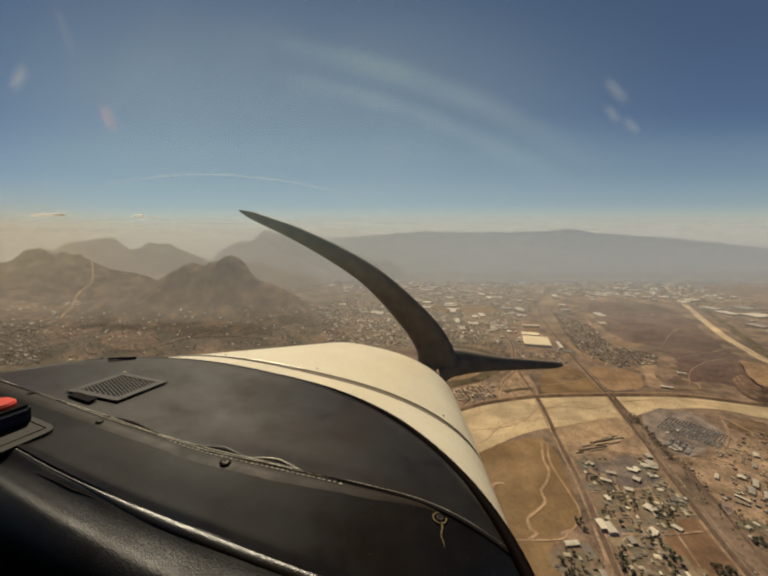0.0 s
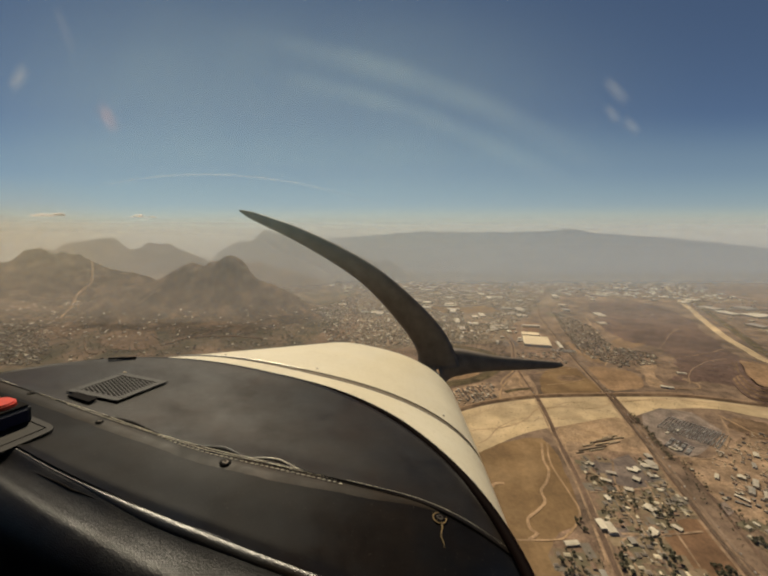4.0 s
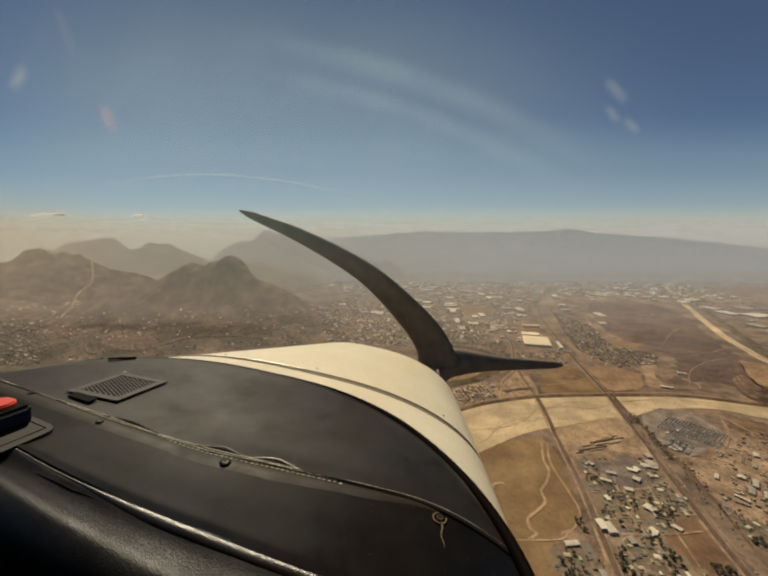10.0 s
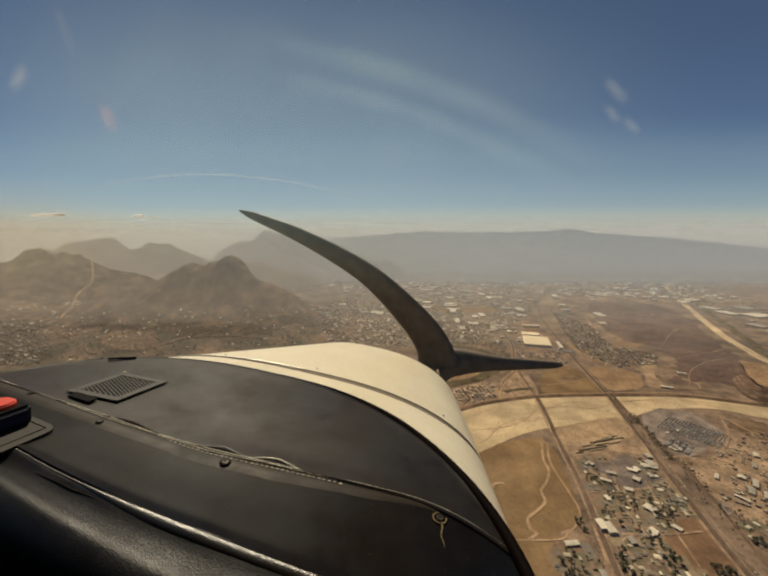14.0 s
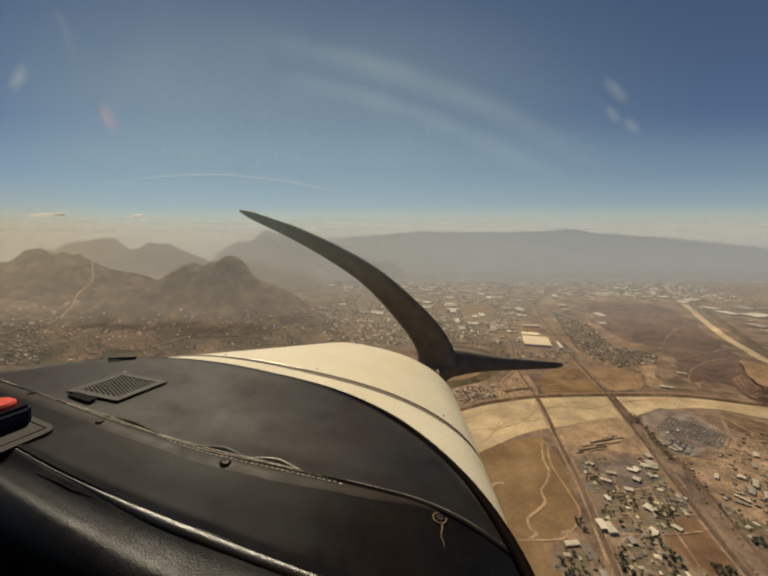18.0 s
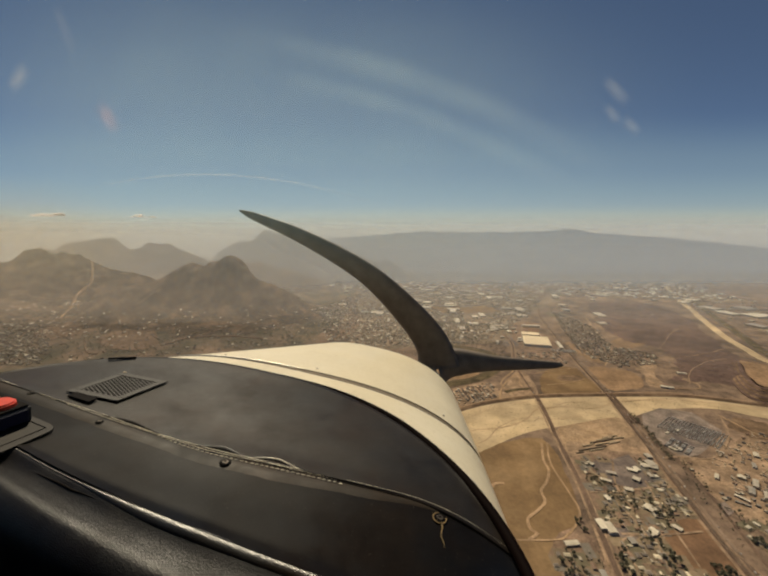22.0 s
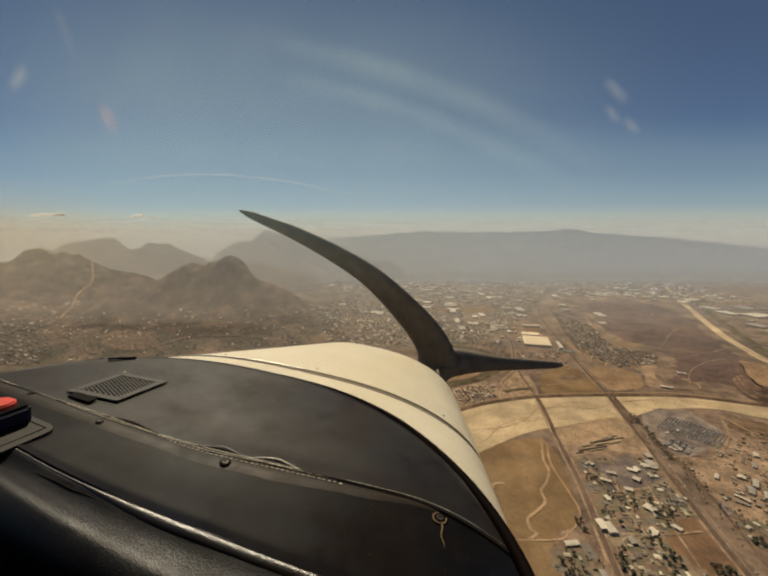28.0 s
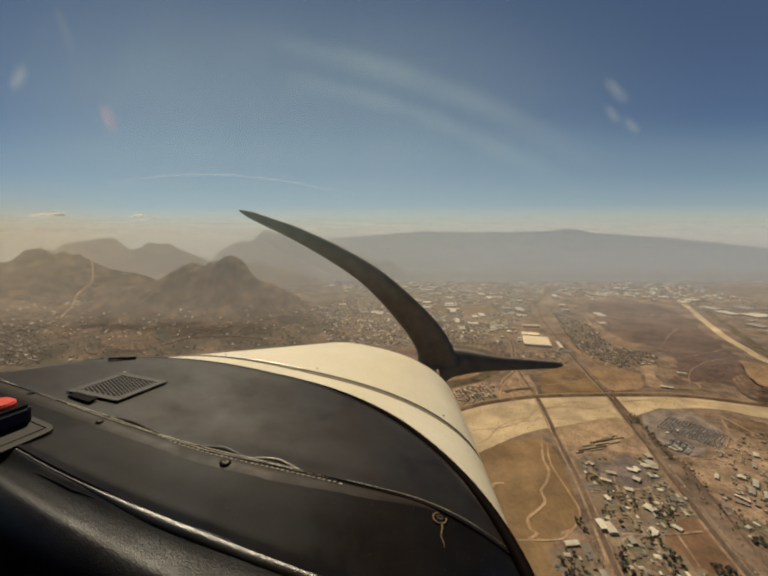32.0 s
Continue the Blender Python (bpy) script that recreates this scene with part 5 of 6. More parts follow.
def seam_strip(u, s):
    """The doubled edge below the seam: a flat band that ends in a soft step."""
    top = min(seam_y(u) + 0.001, edge_y(u) - 0.004)
    wide = float(np.interp(u, [-0.6, -0.3, 0.0, 0.15, 0.35, 0.5], [0.030, 0.033, 0.040, 0.044, 0.030, 0.003]))
    wide *= 1 + 0.10 * noise.noise(Vector((u * 9, 1.7, 0))) + 0.05 * noise.noise(Vector((u * 31, 5.2, 0)))
    y = top - wide * s
    full = min(seam_y(u) + 0.012, edge_y(u) - 0.002)
    q = min(1.0, max(0.0, (full - y) / (full - crease_y(u))))
    return y, rear_panel(u, q)[1] + 0.0022 - 0.0032 * max(0.0, s - 0.45) ** 1.5 * 2.2


put("seam_strip", mesh_of("seam_strip", *dash_rows(16, 110, seam_strip, -0.63, 0.50), M_STRIP, True), aircraft, "dusty doubled band with its ridge highlight painted in")
bead_us = np.linspace(-0.6, 0.62, 130)
put("edge_bead", mesh_of("edge_bead", *tube([(u, crease_y(u) - 0.002 + 0.0015 * math.sin(9 * u), sag(u, crease_y(u)) + 0.0010 + 0.0026 * min(1.0, max(0.0, (u + 0.3) / 0.4)) - bead_size(u)) for u in bead_us], lambda q: bead_size(-0.6 + 1.22 * q) + 0.0004 * math.sin(14 * q), 24), M_BEAD, True), aircraft, "worn glossy bead along the edge")
us = [u for u in np.linspace(-0.64, 0.6, 120) if seam_y(u) < edge_y(u) - 0.006]
for off, thick, u0, u1 in ((0.0018, 0.0009, -0.64, 0.6), (-0.0022, 0.0008, -0.36, 0.27)):
    run = [u for u in us if u0 <= u <= u1]
    put("welt", mesh_of("welt", *tube([(u, seam_y(u) + off + 0.0009 * math.sin(23 * u + off * 900), sag(u, seam_y(u)) + 0.0030 + 0.0007 * math.sin(17 * u)) for u in run], lambda q: thick * (1.0 - 0.25 * math.sin(40 * q) ** 2) * (1.0 - 0.55 * min(1.0, max(0.0, q * 3 - 1.9))) * min(1.0, 0.2 + (1 - q) * 9)), M_THREAD, True), aircraft, "worn welt along the seam, its shine painted pale")
groove_us = [u for u in us if u > 0.2]
# No groove is cut: a black cord paints its shade.
put("seam_groove", mesh_of("seam_groove", *tube([(u, seam_y(u) - 0.0042, sag(u, seam_y(u)) + 0.0006) for u in groove_us], lambda q: 0.0006 + 0.0018 * min(1.0, q * 2.5), 6), M_RUBBER, True), aircraft, "black cord painting the shaded groove along the seam")
stitch_rng = random.Random(3)
for k in range(62):
    u = -0.12 + 0.0105 * k
    if u > 0.27:
        break
    du, rise = 0.0074 * stitch_rng.uniform(0.6, 1.0), 0.0024 + stitch_rng.uniform(-0.0004, 0.0005)
    y = seam_y(u) - 0.0092 * min(1.0, (u + 0.16) / 0.1)
    put("stitch", mesh_of("stitch", *tube([(u + du * q, y + 0.0012 * (q - 0.5), sag(u, y) + rise - 0.0012 * (2 * q - 1) ** 2) for q in (0, 0.33, 0.66, 1)], 0.00105, 5), M_THREAD, True), aircraft)
# One fold takes the pale welt material, which paints its highlight.
for u0, u1, high in ((-0.035, 0.08, 0.0135), (0.07, 0.195, 0.0145), (-0.27, -0.12, 0.008)):
    put("seam_fold", mesh_of("seam_fold", *tube([(u0 + (u1 - u0) * k / 24, seam_y(u0 + (u1 - u0) * k / 24) + 0.001 + high * math.sin(math.pi * k / 24) ** 2, sag(u0 + (u1 - u0) * k / 24, 0.61) + 0.0034) for k in range(25)], lambda q: 0.0005 + 0.0013 * math.sin(math.pi * q)), M_DASH if u0 < -0.1 else M_THREAD if u0 > 0 else M_BEAD, True), aircraft, "puckered fold beside the seam")
    # A black cord paints the shade below each fold.
    put("fold_gap", mesh_of("fold_gap", *tube([(u0 + (u1 - u0) * k / 24, seam_y(u0 + (u1 - u0) * k / 24) + 0.001 + 0.62 * high * math.sin(math.pi * k / 24) ** 2, sag(u0 + (u1 - u0) * k / 24, 0.61) + 0.0016) for k in range(25)], lambda q: 0.0004 + 0.0028 * math.sin(math.pi * q) ** 2), M_RUBBER, True), aircraft, "black cord painting the shade under a fold")
seal_us = np.concatenate([np.linspace(-0.66, -0.5, 30), np.linspace(-0.49, 0.46, 60), np.linspace(0.465, 0.6085, 40)])
seal = lambda q: min(1.0, max(0.0, (q - 0.05) / 0.3))
put("windscreen_seal", mesh_of("windscreen_seal", *tube([(u + 0.002 * seal(u) ** 2, edge_y(u) + 0.006 + 0.001 * seal(u), -0.013 + 0.011 * seal(u)) for u in seal_us], lambda q: 0.0030 + 0.0040 * min(1.0, max(0.0, q * 4.0 - 0.8)) + 0.0032 * min(1.0, max(0.0, q * 2.4 - 1.0)), 10), M_SEAL, True), aircraft, "black rubber windscreen seal")

# air vent with slanted slats
vent = put("defrost_vent", None, aircraft, "black plastic defroster vent grille", pose(-0.3335, 0.733, 0.0012))
LEAN = Matrix(((0.998, 0.19, 0, 0), (0.07, 0.98, 0, 0), (0, 0, 1, 0), (0, 0, 0, 1)))


def vent_part(name, bm, mat, m, label=""):
    bm.transform(LEAN @ m)
    return part(name, bm, mat, vent, label)


fw, fl, rim_w = 0.126, 0.130, 0.0165
for sx, sy, x, y in ((fw, rim_w, 0, fl / 2 - rim_w / 2), (fw, rim_w, 0, -fl / 2 + rim_w / 2), (rim_w, fl - 2 * rim_w, -fw / 2 + rim_w / 2, 0), (rim_w, fl - 2 * rim_w, fw / 2 - rim_w / 2, 0)):
    vent_part("frame_rail", block(sx, sy, 0.0026, 0.0009), M_SLAT, Matrix.Translation((x, y, 0)))
hw, hl, tilt = fw / 2 - rim_w, fl / 2 - rim_w, radians(-28)
vent_part("vent_floor", block(2 * hw, 2 * hl, 0.0008), M_RUBBER, Matrix.Translation((0, 0, 0.0002)))
for k in range(22):
    c = -hl - 0.026 + 0.0074 * k
    ends = [x for x in np.linspace(-hw, hw, 60) if abs(c + x * math.tan(tilt)) < hl - 0.001]
    if len(ends) > 4:
        x0, x1 = ends[0], ends[-1]
        vent_part("slat", block((x1 - x0) / math.cos(tilt), 0.0034, 0.0010, 0.0004, 1), M_SLAT, Matrix.Translation(((x0 + x1) / 2, c + (x0 + x1) / 2 * math.tan(tilt), 0.0010)) @ Matrix.Rotation(tilt, 4, "Z"))
bm = bmesh.new()
bmesh.ops.create_cone(bm, cap_ends=True, segments=16, radius1=0.0042, radius2=0.0034, depth=0.0018)
vent_part("vent_screw", bm, M_STEEL, Matrix.Translation((-fw / 2 + 0.004, fl / 2 + 0.001, 0.0030)), "shiny screw at the corner of the vent")
part("vent_tab", block(0.060, 0.022, 0.004, 0.0015), M_RUBBER, aircraft, "matt black rubber tab", m=pose(-0.3548, 0.657, 0.0015, 0, 0, -4))

# screws with cup washers
for u, y, size in ((-0.4596, 0.631, 0.0068), (-0.2508, 0.601, 0.0074), (0.0473, 0.5816, 0.0108), (0.4616, 0.585, 0.0105)):
    s = put("dash_screw", None, aircraft, "dark screw in a cup washer", pose(u, y, sag(u, y) + (0.0030 if u < 0.3 else 0.0022)))
    bm = bmesh.new()
    bmesh.ops.create_cone(bm, cap_ends=True, segments=24, radius1=size, radius2=size * 0.86, depth=0.0016)
    part("washer", bm, M_RUBBER, s, smooth=False)
    bm = bmesh.new()
    bmesh.ops.create_cone(bm, cap_ends=True, segments=18, radius1=size * 0.55, radius2=size * 0.48, depth=0.0010)
    part("screw_head", bm, M_WASHER, s, m=Matrix.Translation((0, 0, 0.0012)))
    for turn in (0.0, math.pi / 2):
        part("slot", block(size * 0.7, size * 0.16, 0.0006), M_RUBBER, s, m=Matrix.Translation((0, 0, 0.0015 + turn * 0.0001)) @ Matrix.Rotation(size * 90 + turn, 4, "Z"))
put("rust_ring", mesh_of("rust_ring", *tube([(0.4616 + 0.0118 * math.cos(a), 0.585 + 0.0118 * math.sin(a), sag(0.4616, 0.585) + 0.0012) for a in np.linspace(1.7, 6.6, 22)], 0.0013, 5), M_RUST, True), aircraft, "rusty ring round a screw")
put("stain", mesh_of("stain", *tube([(0.464 + 0.0006 * k + 0.002 * math.sin(k * 1.1), 0.576 - 0.006 * k, rear_panel(0.464, min(1.0, (seam_y(0.464) + 0.012 - 0.576 + 0.006 * k) / (seam_y(0.464) + 0.012 - crease_y(0.464))))[1] + 0.0012) for k in range(9)], lambda s: 0.0016 * (1.1 - s), 5), M_RUST, True), aircraft, "rusty streak below a screw")
crack = []
for u, y in smooth_line([(-0.218, 0.4564), (-0.195, 0.4532), (-0.161, 0.4487), (-0.133, 0.4440), (-0.117, 0.4432), (-0.091, 0.4402)], 0.006):
    off = (crease_y(u) - 0.003 - y) / min(1.0, max(0.55, 0.77 + 0.35 * u))
    crack.append((u, y, sag(u, crease_y(u)) + 0.0013 + float(np.interp(off, [-p[0] for p in PAD[:24]], [p[1] for p in PAD[:24]]))))
put("crack", mesh_of("crack", *tube(crack, lambda q: 0.0006 + 0.0014 * math.sin(math.pi * q), 6), M_RUBBER, True), aircraft, "split in the padded edge")
part("dash_slot", block(0.066, 0.007, 0.005, 0.0012), M_RUBBER, aircraft, "black slot at the foot of the windscreen", m=pose(-0.456, 0.864, 0.0, 0, 0, 38))


# the cowling: rounded-square sections along the nose
def section(y, u_turn, grow=0.0):
    """A point of the cowling's outline: the left shoulder is wider aft than the right one, to fit the camera's view."""
    s = (y - 0.9) / 0.9
    c = -0.034 + 0.129 * s
    t = -0.030 * (1 - s) * (1 - 2 * s) - 4 * 0.080 * s * (1 - s) - 0.141 * s * (2 * s - 1) + grow
    ct, st = math.cos(u_turn), math.sin(u_turn)
    if ct >= 0:
        a, b, n = 0.751 - 0.222 * s + grow, 0.348, 2.494
    else:
        a, b, n = -(0.907 - 0.515 * s + grow), 0.249, 2.272
    x = c + a * abs(ct) ** (2 / n)
    w = t - b + b * max(0.0, st) ** (2 / n)
    return x, w + (1.2 * st if st < 0 else 0)


def cowl_mesh(name, y0, y1, rows, nose):
    verts, cols = [], 100
    ys = list(np.linspace(y0, y1, rows))
    for y in ys:
        for k in range(cols):
            turn = -30 + 240 * k / (cols - 1)
            close = 0.0 if nose else 0.021 * min(1.0, max(0.0, (turn - 88) / 30)) * (y - y0) / (y1 - y0)
            x, w = section(y + close, radians(turn))
            verts.append((x, y + close, w))
    if nose:
        for q in (0.15, 0.4, 0.7, 0.9, 1.0):
            shrink = 1 - 0.22 * (1 - math.sqrt(1 - q * q)) - 0.06 * q
            for k in range(cols):
                x, w = section(y1, radians(-30 + 240 * k / (cols - 1)))
                verts.append((0.083 + (x - 0.083) * shrink, y1 + 0.07 * q, -0.40 + (w + 0.40) * shrink))
        rows += 5
        verts.append((0.083, y1 + 0.06, -0.40))
    faces = grid_faces(rows, cols)
    if nose:
        last = (rows - 1) * cols
        faces += [(last + k, last + k + 1, len(verts) - 1) for k in range(cols - 1)]
    return mesh_of(name, verts, faces, M_CREAM, True)


put("firewall_deck", cowl_mesh("firewall_deck", 0.62, 1.150, 16, False), aircraft, "cream painted deck ahead of the windscreen")
put("cowling", cowl_mesh("cowling", 1.188, 1.80, 26, True), aircraft, "cream-white painted engine cowling")
# Thin bright cord added for the highlight along the joint's left edge.
lip = []
for k in range(40):
    x, w = section(1.184, radians(92 + 48 * k / 39), 0.0006)
    lip.append((x, 1.184, w))
put("cowling_lip", mesh_of("cowling_lip", *tube(lip, lambda q: 0.0006 + 0.0022 * math.sin(math.pi * q), 8), M_LIP, True), aircraft, "metal lip of the cowling joint, brightened to paint its highlight")
gap_v = []
for y in (1.143, 1.196):
    for k in range(100):
        x, w = section(y, radians(-30 + 240 * k / 99), -0.003)
        gap_v.append((x, y, w))
put("cowling_joint", mesh_of("cowling_joint", gap_v, grid_faces(2, 100), M_JOINT, True), aircraft, "dark joint between cowling and deck")
for k in (1, 4, 6):
    a = radians(35 + 110 * k / 8)
    x, w = section(1.222, a)
    bm = bmesh.new()
    bmesh.ops.create_uvsphere(bm, u_segments=10, v_segments=6, radius=0.0055)
    bmesh.ops.scale(bm, vec=(1, 1, 0.4), verts=bm.verts)
    part("rivet", bm, M_STEEL, aircraft, m=Matrix.Translation((x, 1.222, w)))


# the propeller at rest: two blades on a hub, curved and sized to fit the camera's view
def blade_mesh(line, widths, thick):
    P = [np.array(p, float) for p in smooth_line(line, 0.03)]
    verts, faces, n = [], [], 10
    for i, p in enumerate(P):
        s = i / (len(P) - 1)
        t = P[min(i + 1, len(P) - 1)] - P[max(i - 1, 0)]
        t /= np.linalg.norm(t)
        nor = np.array([-t[1], t[0]])
        w = float(np.interp(s, [0, 0.08, 0.45, 0.8, 0.95, 1], widths)) / 2
        tw = radians(42 - 28 * s)
        for k in range(n):
            a = math.tau * k / n
            o, h = math.cos(a) * w, math.sin(a) * thick * (1 - 0.75 * s)
            verts.append((p[0] + nor[0] * o, 2.15 + h + o * math.tan(tw) * 0.35, p[1] + nor[1] * o))
    for i in range(len(P) - 1):
        for k in range(n):
            faces.append((i * n + k, i * n + (k + 1) % n, (i + 1) * n + (k + 1) % n, (i + 1) * n + k))
    faces += [tuple(range(n)), tuple(range((len(P) - 1) * n, len(P) * n))]
    return mesh_of("blade", verts, faces, M_BLADE, True)


propeller = put("propeller", None, aircraft, "dark grey two-bladed propeller")
put("blade", blade_mesh([(0.50, -0.31), (0.43, -0.17), (0.279, -0.025), (-0.03, 0.181), (-0.458, 0.337), (-0.897, 0.436)], [0.26, 0.22, 0.135, 0.08, 0.05, 0.015], 0.03), propeller)
put("blade", blade_mesh([(0.49, -0.29), (0.62, -0.245), (0.9, -0.195), (1.06, -0.165), (1.19, -0.14)], [0.24, 0.18, 0.09, 0.055, 0.04, 0.015], 0.03), propeller)
bm = bmesh.new()
bmesh.ops.create_uvsphere(bm, u_segments=28, v_segments=16, radius=0.11)
bmesh.ops.scale(bm, vec=(1, 1.3, 1), verts=bm.verts)
part("spinner", bm, M_BLADE, propeller, m=Matrix.Translation((0.43, 2.13, -0.43)), smooth=True)

# long curved scratch on the acrylic, and two soft reflections painted as bands
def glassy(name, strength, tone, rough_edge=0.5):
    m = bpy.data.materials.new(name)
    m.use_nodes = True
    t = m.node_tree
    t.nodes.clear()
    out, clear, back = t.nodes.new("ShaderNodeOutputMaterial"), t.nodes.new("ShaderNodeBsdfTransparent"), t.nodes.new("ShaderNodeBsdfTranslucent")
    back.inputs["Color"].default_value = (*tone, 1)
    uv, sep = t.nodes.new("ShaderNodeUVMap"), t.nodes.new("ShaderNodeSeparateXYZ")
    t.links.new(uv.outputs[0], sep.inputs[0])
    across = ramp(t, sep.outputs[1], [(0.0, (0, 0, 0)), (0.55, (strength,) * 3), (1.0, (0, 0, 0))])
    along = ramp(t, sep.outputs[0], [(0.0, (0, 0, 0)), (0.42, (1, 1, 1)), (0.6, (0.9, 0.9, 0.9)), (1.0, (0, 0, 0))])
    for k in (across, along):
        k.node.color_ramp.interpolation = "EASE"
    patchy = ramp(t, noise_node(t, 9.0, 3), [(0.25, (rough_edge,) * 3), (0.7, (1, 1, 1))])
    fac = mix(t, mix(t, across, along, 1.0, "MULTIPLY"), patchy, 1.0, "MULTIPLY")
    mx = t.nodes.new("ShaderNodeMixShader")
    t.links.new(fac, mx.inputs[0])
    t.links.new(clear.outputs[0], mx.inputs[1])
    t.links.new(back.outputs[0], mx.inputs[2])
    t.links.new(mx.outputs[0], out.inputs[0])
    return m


def screen_arc(name, a, b, c, widths, strength, label, tone=(0.8, 0.8, 0.78)):
    """A strip on the windscreen along a bow through three points."""
    a, b, c = Vector(a), Vector(b), Vector(c)
    verts, uvs, n, rows = [], [], 40, 9
    away = 0.0015 * len(windscreen.children)
    for i in range(n):
        s = i / (n - 1)
        p = a * (1 - s) ** 2 + b * 2 * s * (1 - s) + c * s * s
        t = (b - a) * (1 - s) + (c - b) * s
        nor = Vector((-t.z, 0, t.x)).normalized()
        w = widths[0] * (1 - s) + widths[1] * s
        for k in range(rows):
            f = k / (rows - 1)
            verts.append(tuple(p + nor * w * (f - 0.5) + Vector((0, away, 0))))
            uvs.append((s, f))
    me = mesh_of(name, verts, grid_faces(n, rows), glassy(name, strength, tone, 0.85 if name == "dust_glare_film" else 0.5), True)
    layer = me.uv_layers.new(name="across")
    for loop in me.loops:
        layer.data[loop.index].uv = uvs[loop.vertex_index]
    ob = put(name, me, windscreen, label)
    ob.visible_shadow = False
    return ob


windscreen = put("windscreen", None, None)
windscreen.parent = aircraft
windscreen.matrix_basis = AIR.inverted() @ Matrix.Translation((0, AHEAD, 0))
SCREEN = 0.9
screen_arc("scratch", (-1.14, SCREEN, 0.090), (-0.575, SCREEN, 0.247), (-0.05, SCREEN, 0.032), (0.0055, 0.0055), 0.34, "thin pale scratch in the acrylic")
# Two broad windscreen reflections, painted as translucent bands.
screen_arc("reflection_band", (-0.60, SCREEN, 0.49), (-0.03, SCREEN, 0.405), (0.42, SCREEN, 0.095), (0.08, 0.085), 0.13, "faint broad windscreen reflection painted as a band", (0.62, 0.78, 0.80))
screen_arc("reflection_band", (-0.54, SCREEN, 0.41), (-0.01, SCREEN, 0.310), (0.40, SCREEN, 0.03), (0.055, 0.075), 0.11, "faint broad windscreen reflection painted as a band", (0.62, 0.78, 0.80))
for (x0, z0), (x1, z1), k in (((-0.791, -0.039), (-0.781, -0.06), 0.42), ((-0.781, -0.06), (-0.772, -0.046), 0.42), ((-0.969, -0.168), (-0.943, -0.132), 0.16), ((-0.943, -0.132), (-0.918, -0.171), 0.16), ((-0.918, -0.171), (-0.969, -0.168), 0.13)):
    screen_arc("scratch", (x0, SCREEN, z0), ((x0 + x1) / 2, SCREEN, (z0 + z1) / 2), (x1, SCREEN, z1), (0.0042, 0.0042), k, "short pale scratch in the acrylic")
# Windscreen reflections painted as spots; the pink one is the red button's.
for (x0, z0), (x1, z1), w, k, tone in (((0.333, 0.340), (0.394, 0.276), 0.036, 0.23, (0.64, 0.7, 0.74)), ((0.342, 0.284), (0.380, 0.238), 0.028, 0.21, (0.64, 0.7, 0.74)), ((0.380, 0.256), (0.424, 0.214), 0.032, 0.23, (0.64, 0.7, 0.74)),
                                       ((-1.23, 0.40), (-1.15, 0.47), 0.065, 0.24, (0.7, 0.7, 0.66)), ((-0.948, 0.362), (-0.889, 0.270), 0.062, 0.24, (0.78, 0.47, 0.45)), ((-1.05, 0.62), (-1.00, 0.47), 0.05, 0.08, (0.7, 0.66, 0.66))):
    screen_arc("reflection_spot", (x0, SCREEN, z0), ((x0 + x1) / 2, SCREEN, (z0 + z1) / 2), (x1, SCREEN, z1), (w, w), k, "small windscreen reflection painted as a pale spot", tone)
# The left film's tone paints a yellowish glare over the dust.
screen_arc("dust_glare_film", (-1.75, SCREEN, -0.02), (-1.35, SCREEN, 0.02), (-0.78, SCREEN, -0.04), (0.52, 0.30), 0.36, "dust film with yellowish glare painted into its tone", (0.52, 0.47, 0.36))
# Cyan film added to paint the brighter sky on the sun's side.
screen_arc("dust_glare_film", (-1.75, SCREEN, 0.30), (-0.42, SCREEN, 0.36), (0.60, SCREEN, 0.12), (1.15, 0.75), 0.225, "broad thin film of dust, tinted to brighten the sunward sky", (0.66, 0.92, 0.92))

# the cabin behind the camera: unseen walls, added also to keep light off the dash
cabin = put("cabin", None, aircraft)
for name, size, at in (("roof_lining", (1.5, 2.05, 0.03), (0.05, -0.775, 0.82)), ("cabin_floor", (1.5, 2.3, 0.03), (0.05, -0.65, -0.75)), ("rear_bulkhead", (1.5, 0.03, 1.57), (0.05, -1.8, -0.74)),
                       ("side_lining", (0.03, 1.75, 1.54), (-0.72, -0.9, -0.74)), ("side_lining", (0.03, 1.75, 1.54), (0.82, -0.9, -0.74)), ("side_panel", (0.03, 0.50, 0.62), (-0.72, 0.22, -0.74)), ("instrument_panel", (1.28, 0.03, 0.62), (0.0, 0.47, -0.72))):
    part(name, block(*size, 0.008), M_BLACK if name == "instrument_panel" else M_LINING, cabin, m=Matrix.Translation(at))

# box with a red push button, on a thin base plate
box = tagged(put("switch_box", None, m=AIR @ pose(-0.371, 0.507, 0.001, 0, 0, -8)), "black switch box with a red push button, lying on the dash", "switch box")


def plate(sx, sy, sz, corner):
    bm = bmesh.new()
    ring_pts = []
    for cx, cy, a0 in ((1, 1, 0), (-1, 1, 90), (-1, -1, 180), (1, -1, 270)):
        for k in range(7):
            a = radians(a0 + 15 * k)
            ring_pts.append(bm.verts.new((cx * (sx / 2 - corner) + corner * math.cos(a), cy * (sy / 2 - corner) + corner * math.sin(a), 0)))
    face = bm.faces.new(ring_pts)
    up = bmesh.ops.extrude_face_region(bm, geom=[face])
    bmesh.ops.translate(bm, vec=(0, 0, sz), verts=[v for v in up["geom"] if isinstance(v, bmesh.types.BMVert)])
    bmesh.ops.recalc_face_normals(bm, faces=bm.faces)
    return bm


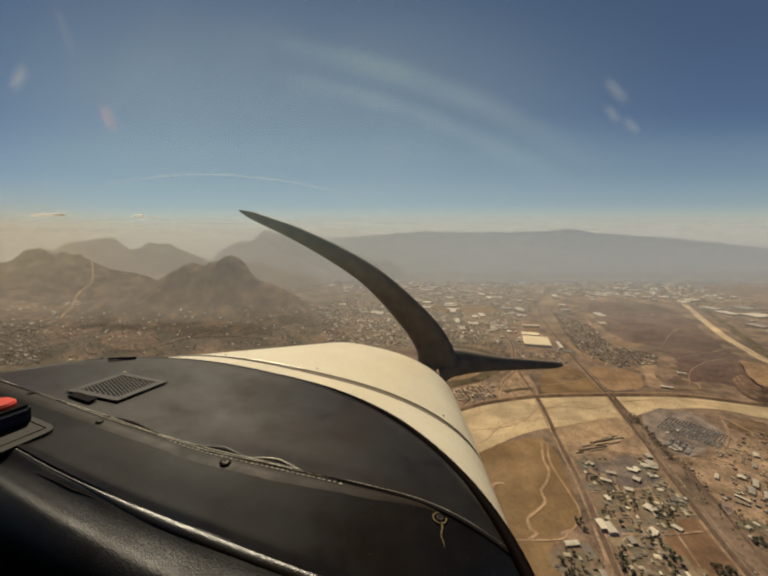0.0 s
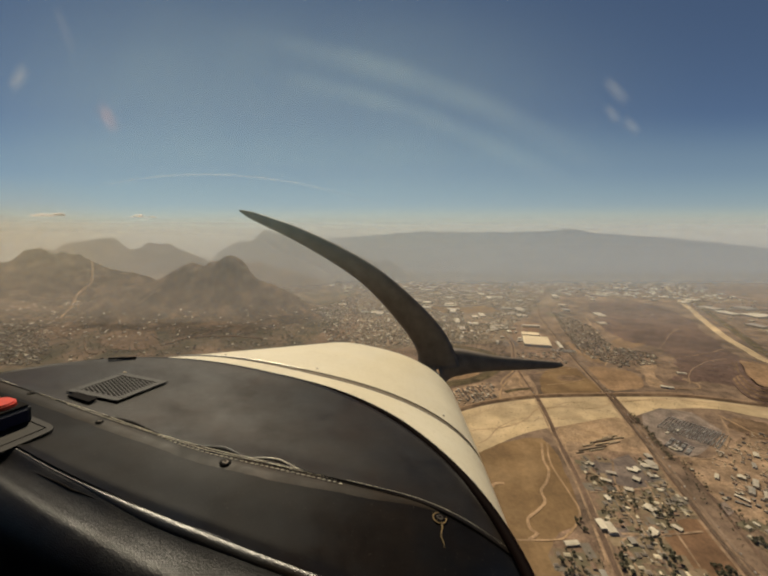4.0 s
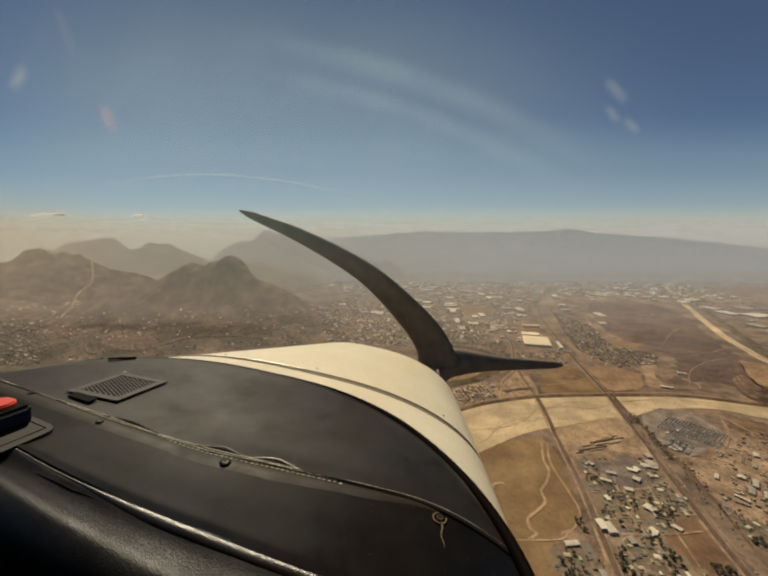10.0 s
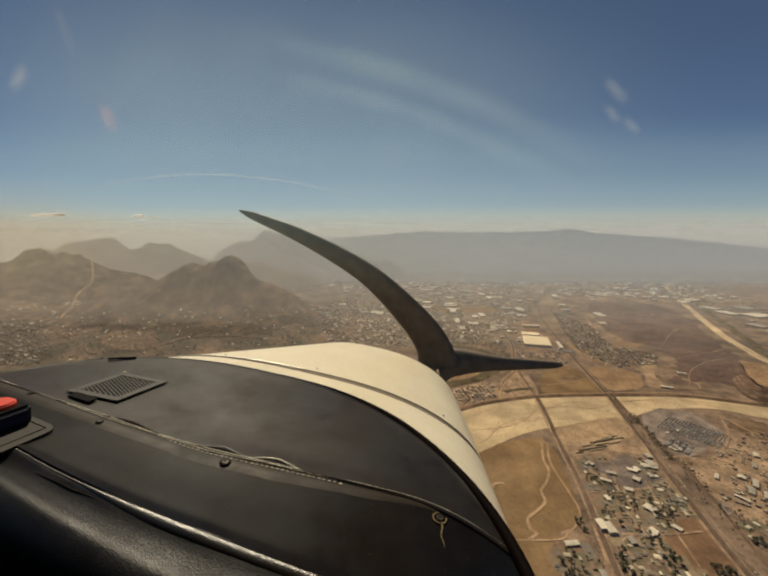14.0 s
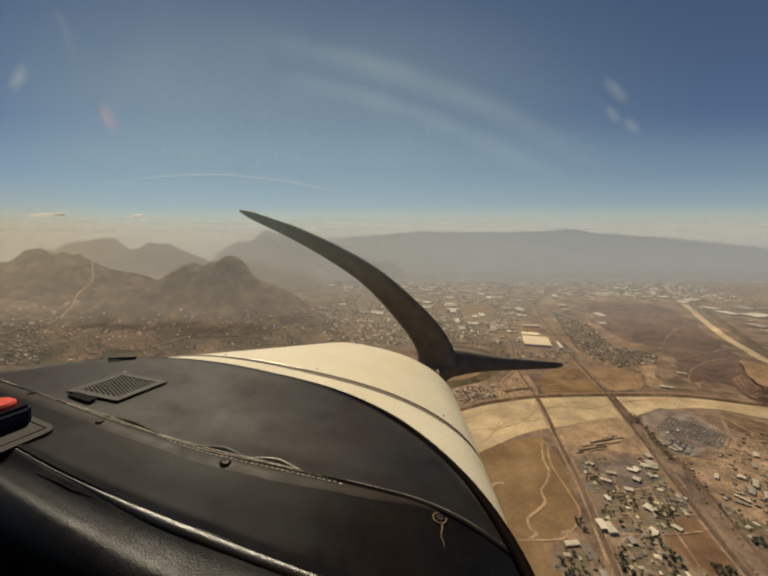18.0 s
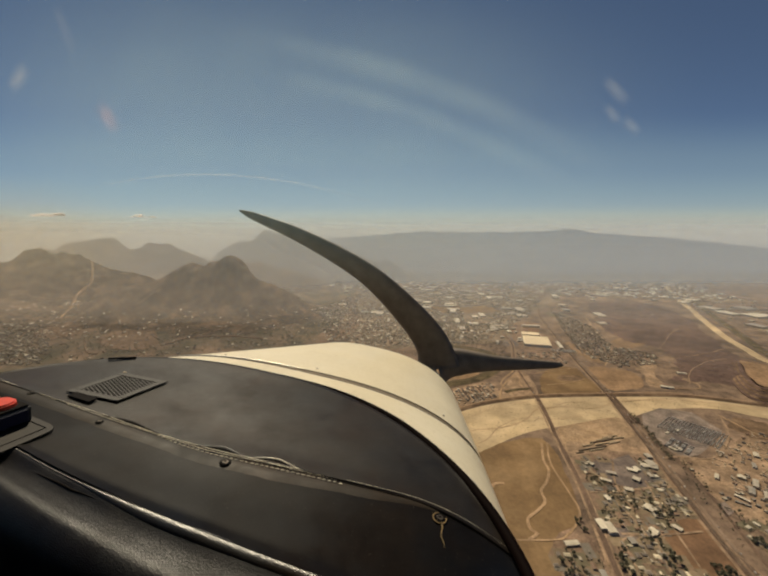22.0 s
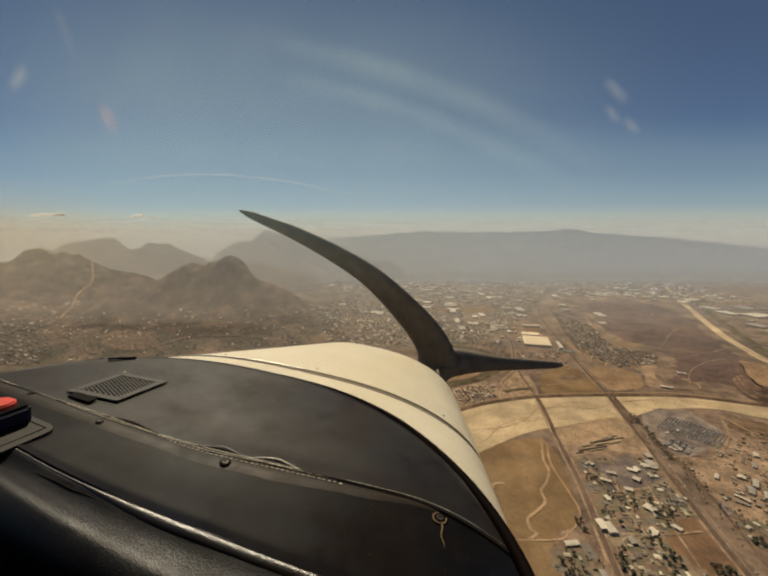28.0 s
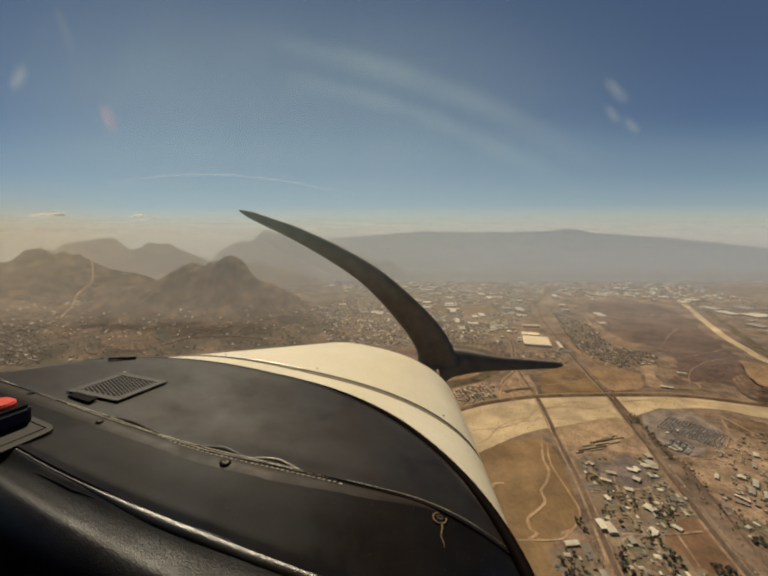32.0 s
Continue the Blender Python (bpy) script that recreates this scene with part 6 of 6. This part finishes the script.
part("base_plate", plate(0.19, 0.108, 0.005, 0.022), M_MATT, box, "grey-brown plate with round corners", m=Matrix.Translation((-0.022, 0.002, -0.002)))
rim = [((0.056 if k < 2 else -0.106), (0.044 if k % 3 == 0 else -0.038), 0.0035) for k in (0, 1, 2, 3, 0)]
put("plate_groove", mesh_of("plate_groove", *tube(rim, 0.0008, 5), M_RUBBER), box)
part("body", block(0.105, 0.085, 0.031, 0.004, 3), M_BLACK, box, m=Matrix.Translation((-0.042, 0.006, 0.003)))
part("top_cover", block(0.098, 0.078, 0.004, 0.0015, 2), M_RUBBER, box, m=Matrix.Translation((-0.042, 0.006, 0.034)))
bm = bmesh.new()
bmesh.ops.create_cone(bm, cap_ends=True, segments=32, radius1=0.0225, radius2=0.0205, depth=0.010)
bmesh.ops.bevel(bm, geom=[e for e in bm.edges if all(v.co.z > 0 for v in e.verts)], offset=0.003, segments=3, affect="EDGES")
part("button", bm, M_RED, box, "red plastic push button", m=Matrix.Translation((-0.022, 0.017, 0.042)))
part("side_cover", block(0.003, 0.070, 0.025, 0.001, 1), M_BLUE, box, "dark blue side cover", m=Matrix.Translation((0.0115, 0.006, 0.006)))


# ---------------------------------------------------------------- small clouds over the far hills
M_CLOUD = haze_material("sunlit_cloud", 0.42, 0.02, 0.9, 6000.0, (0.66, 0.66, 0.66))


def cloud(bearing, up, width, seed):
    r = np.random.RandomState(seed)
    bm = bmesh.new()
    for k in range(16):
        q = r.uniform(-1, 1)
        rad = width * 0.13 * (1.15 - abs(q)) * r.uniform(0.7, 1.3)
        bmesh.ops.create_icosphere(bm, subdivisions=2, radius=rad, matrix=Matrix.Translation((q * width / 2, r.normal() * 15, rad * 0.35 + r.uniform(0, 0.4) * rad)))
    for v in bm.verts:
        v.co += Vector(noise.noise_vector(v.co * 0.05)) * 9
        v.co.z = max(v.co.z * 0.8, 0) + 150
    a = radians(bearing)
    ob = part("cloud", bm, M_CLOUD, None, smooth=True, m=Matrix.Translation((4560 * math.sin(a), 4560 * math.cos(a), up - 150)) @ Matrix.Rotation(-a, 4, "Z"))
    return tagged(ob, "small pale cumulus cloud above the hazy hills", "cloud", kind="structure")


for bearing, up, width, seed in ((-50.4, 166, 150, 1), (-51.9, 158, 190, 2), (-42.6, 172, 150, 3), (-41.2, 168, 90, 4)):
    cloud(bearing, up, width, seed)
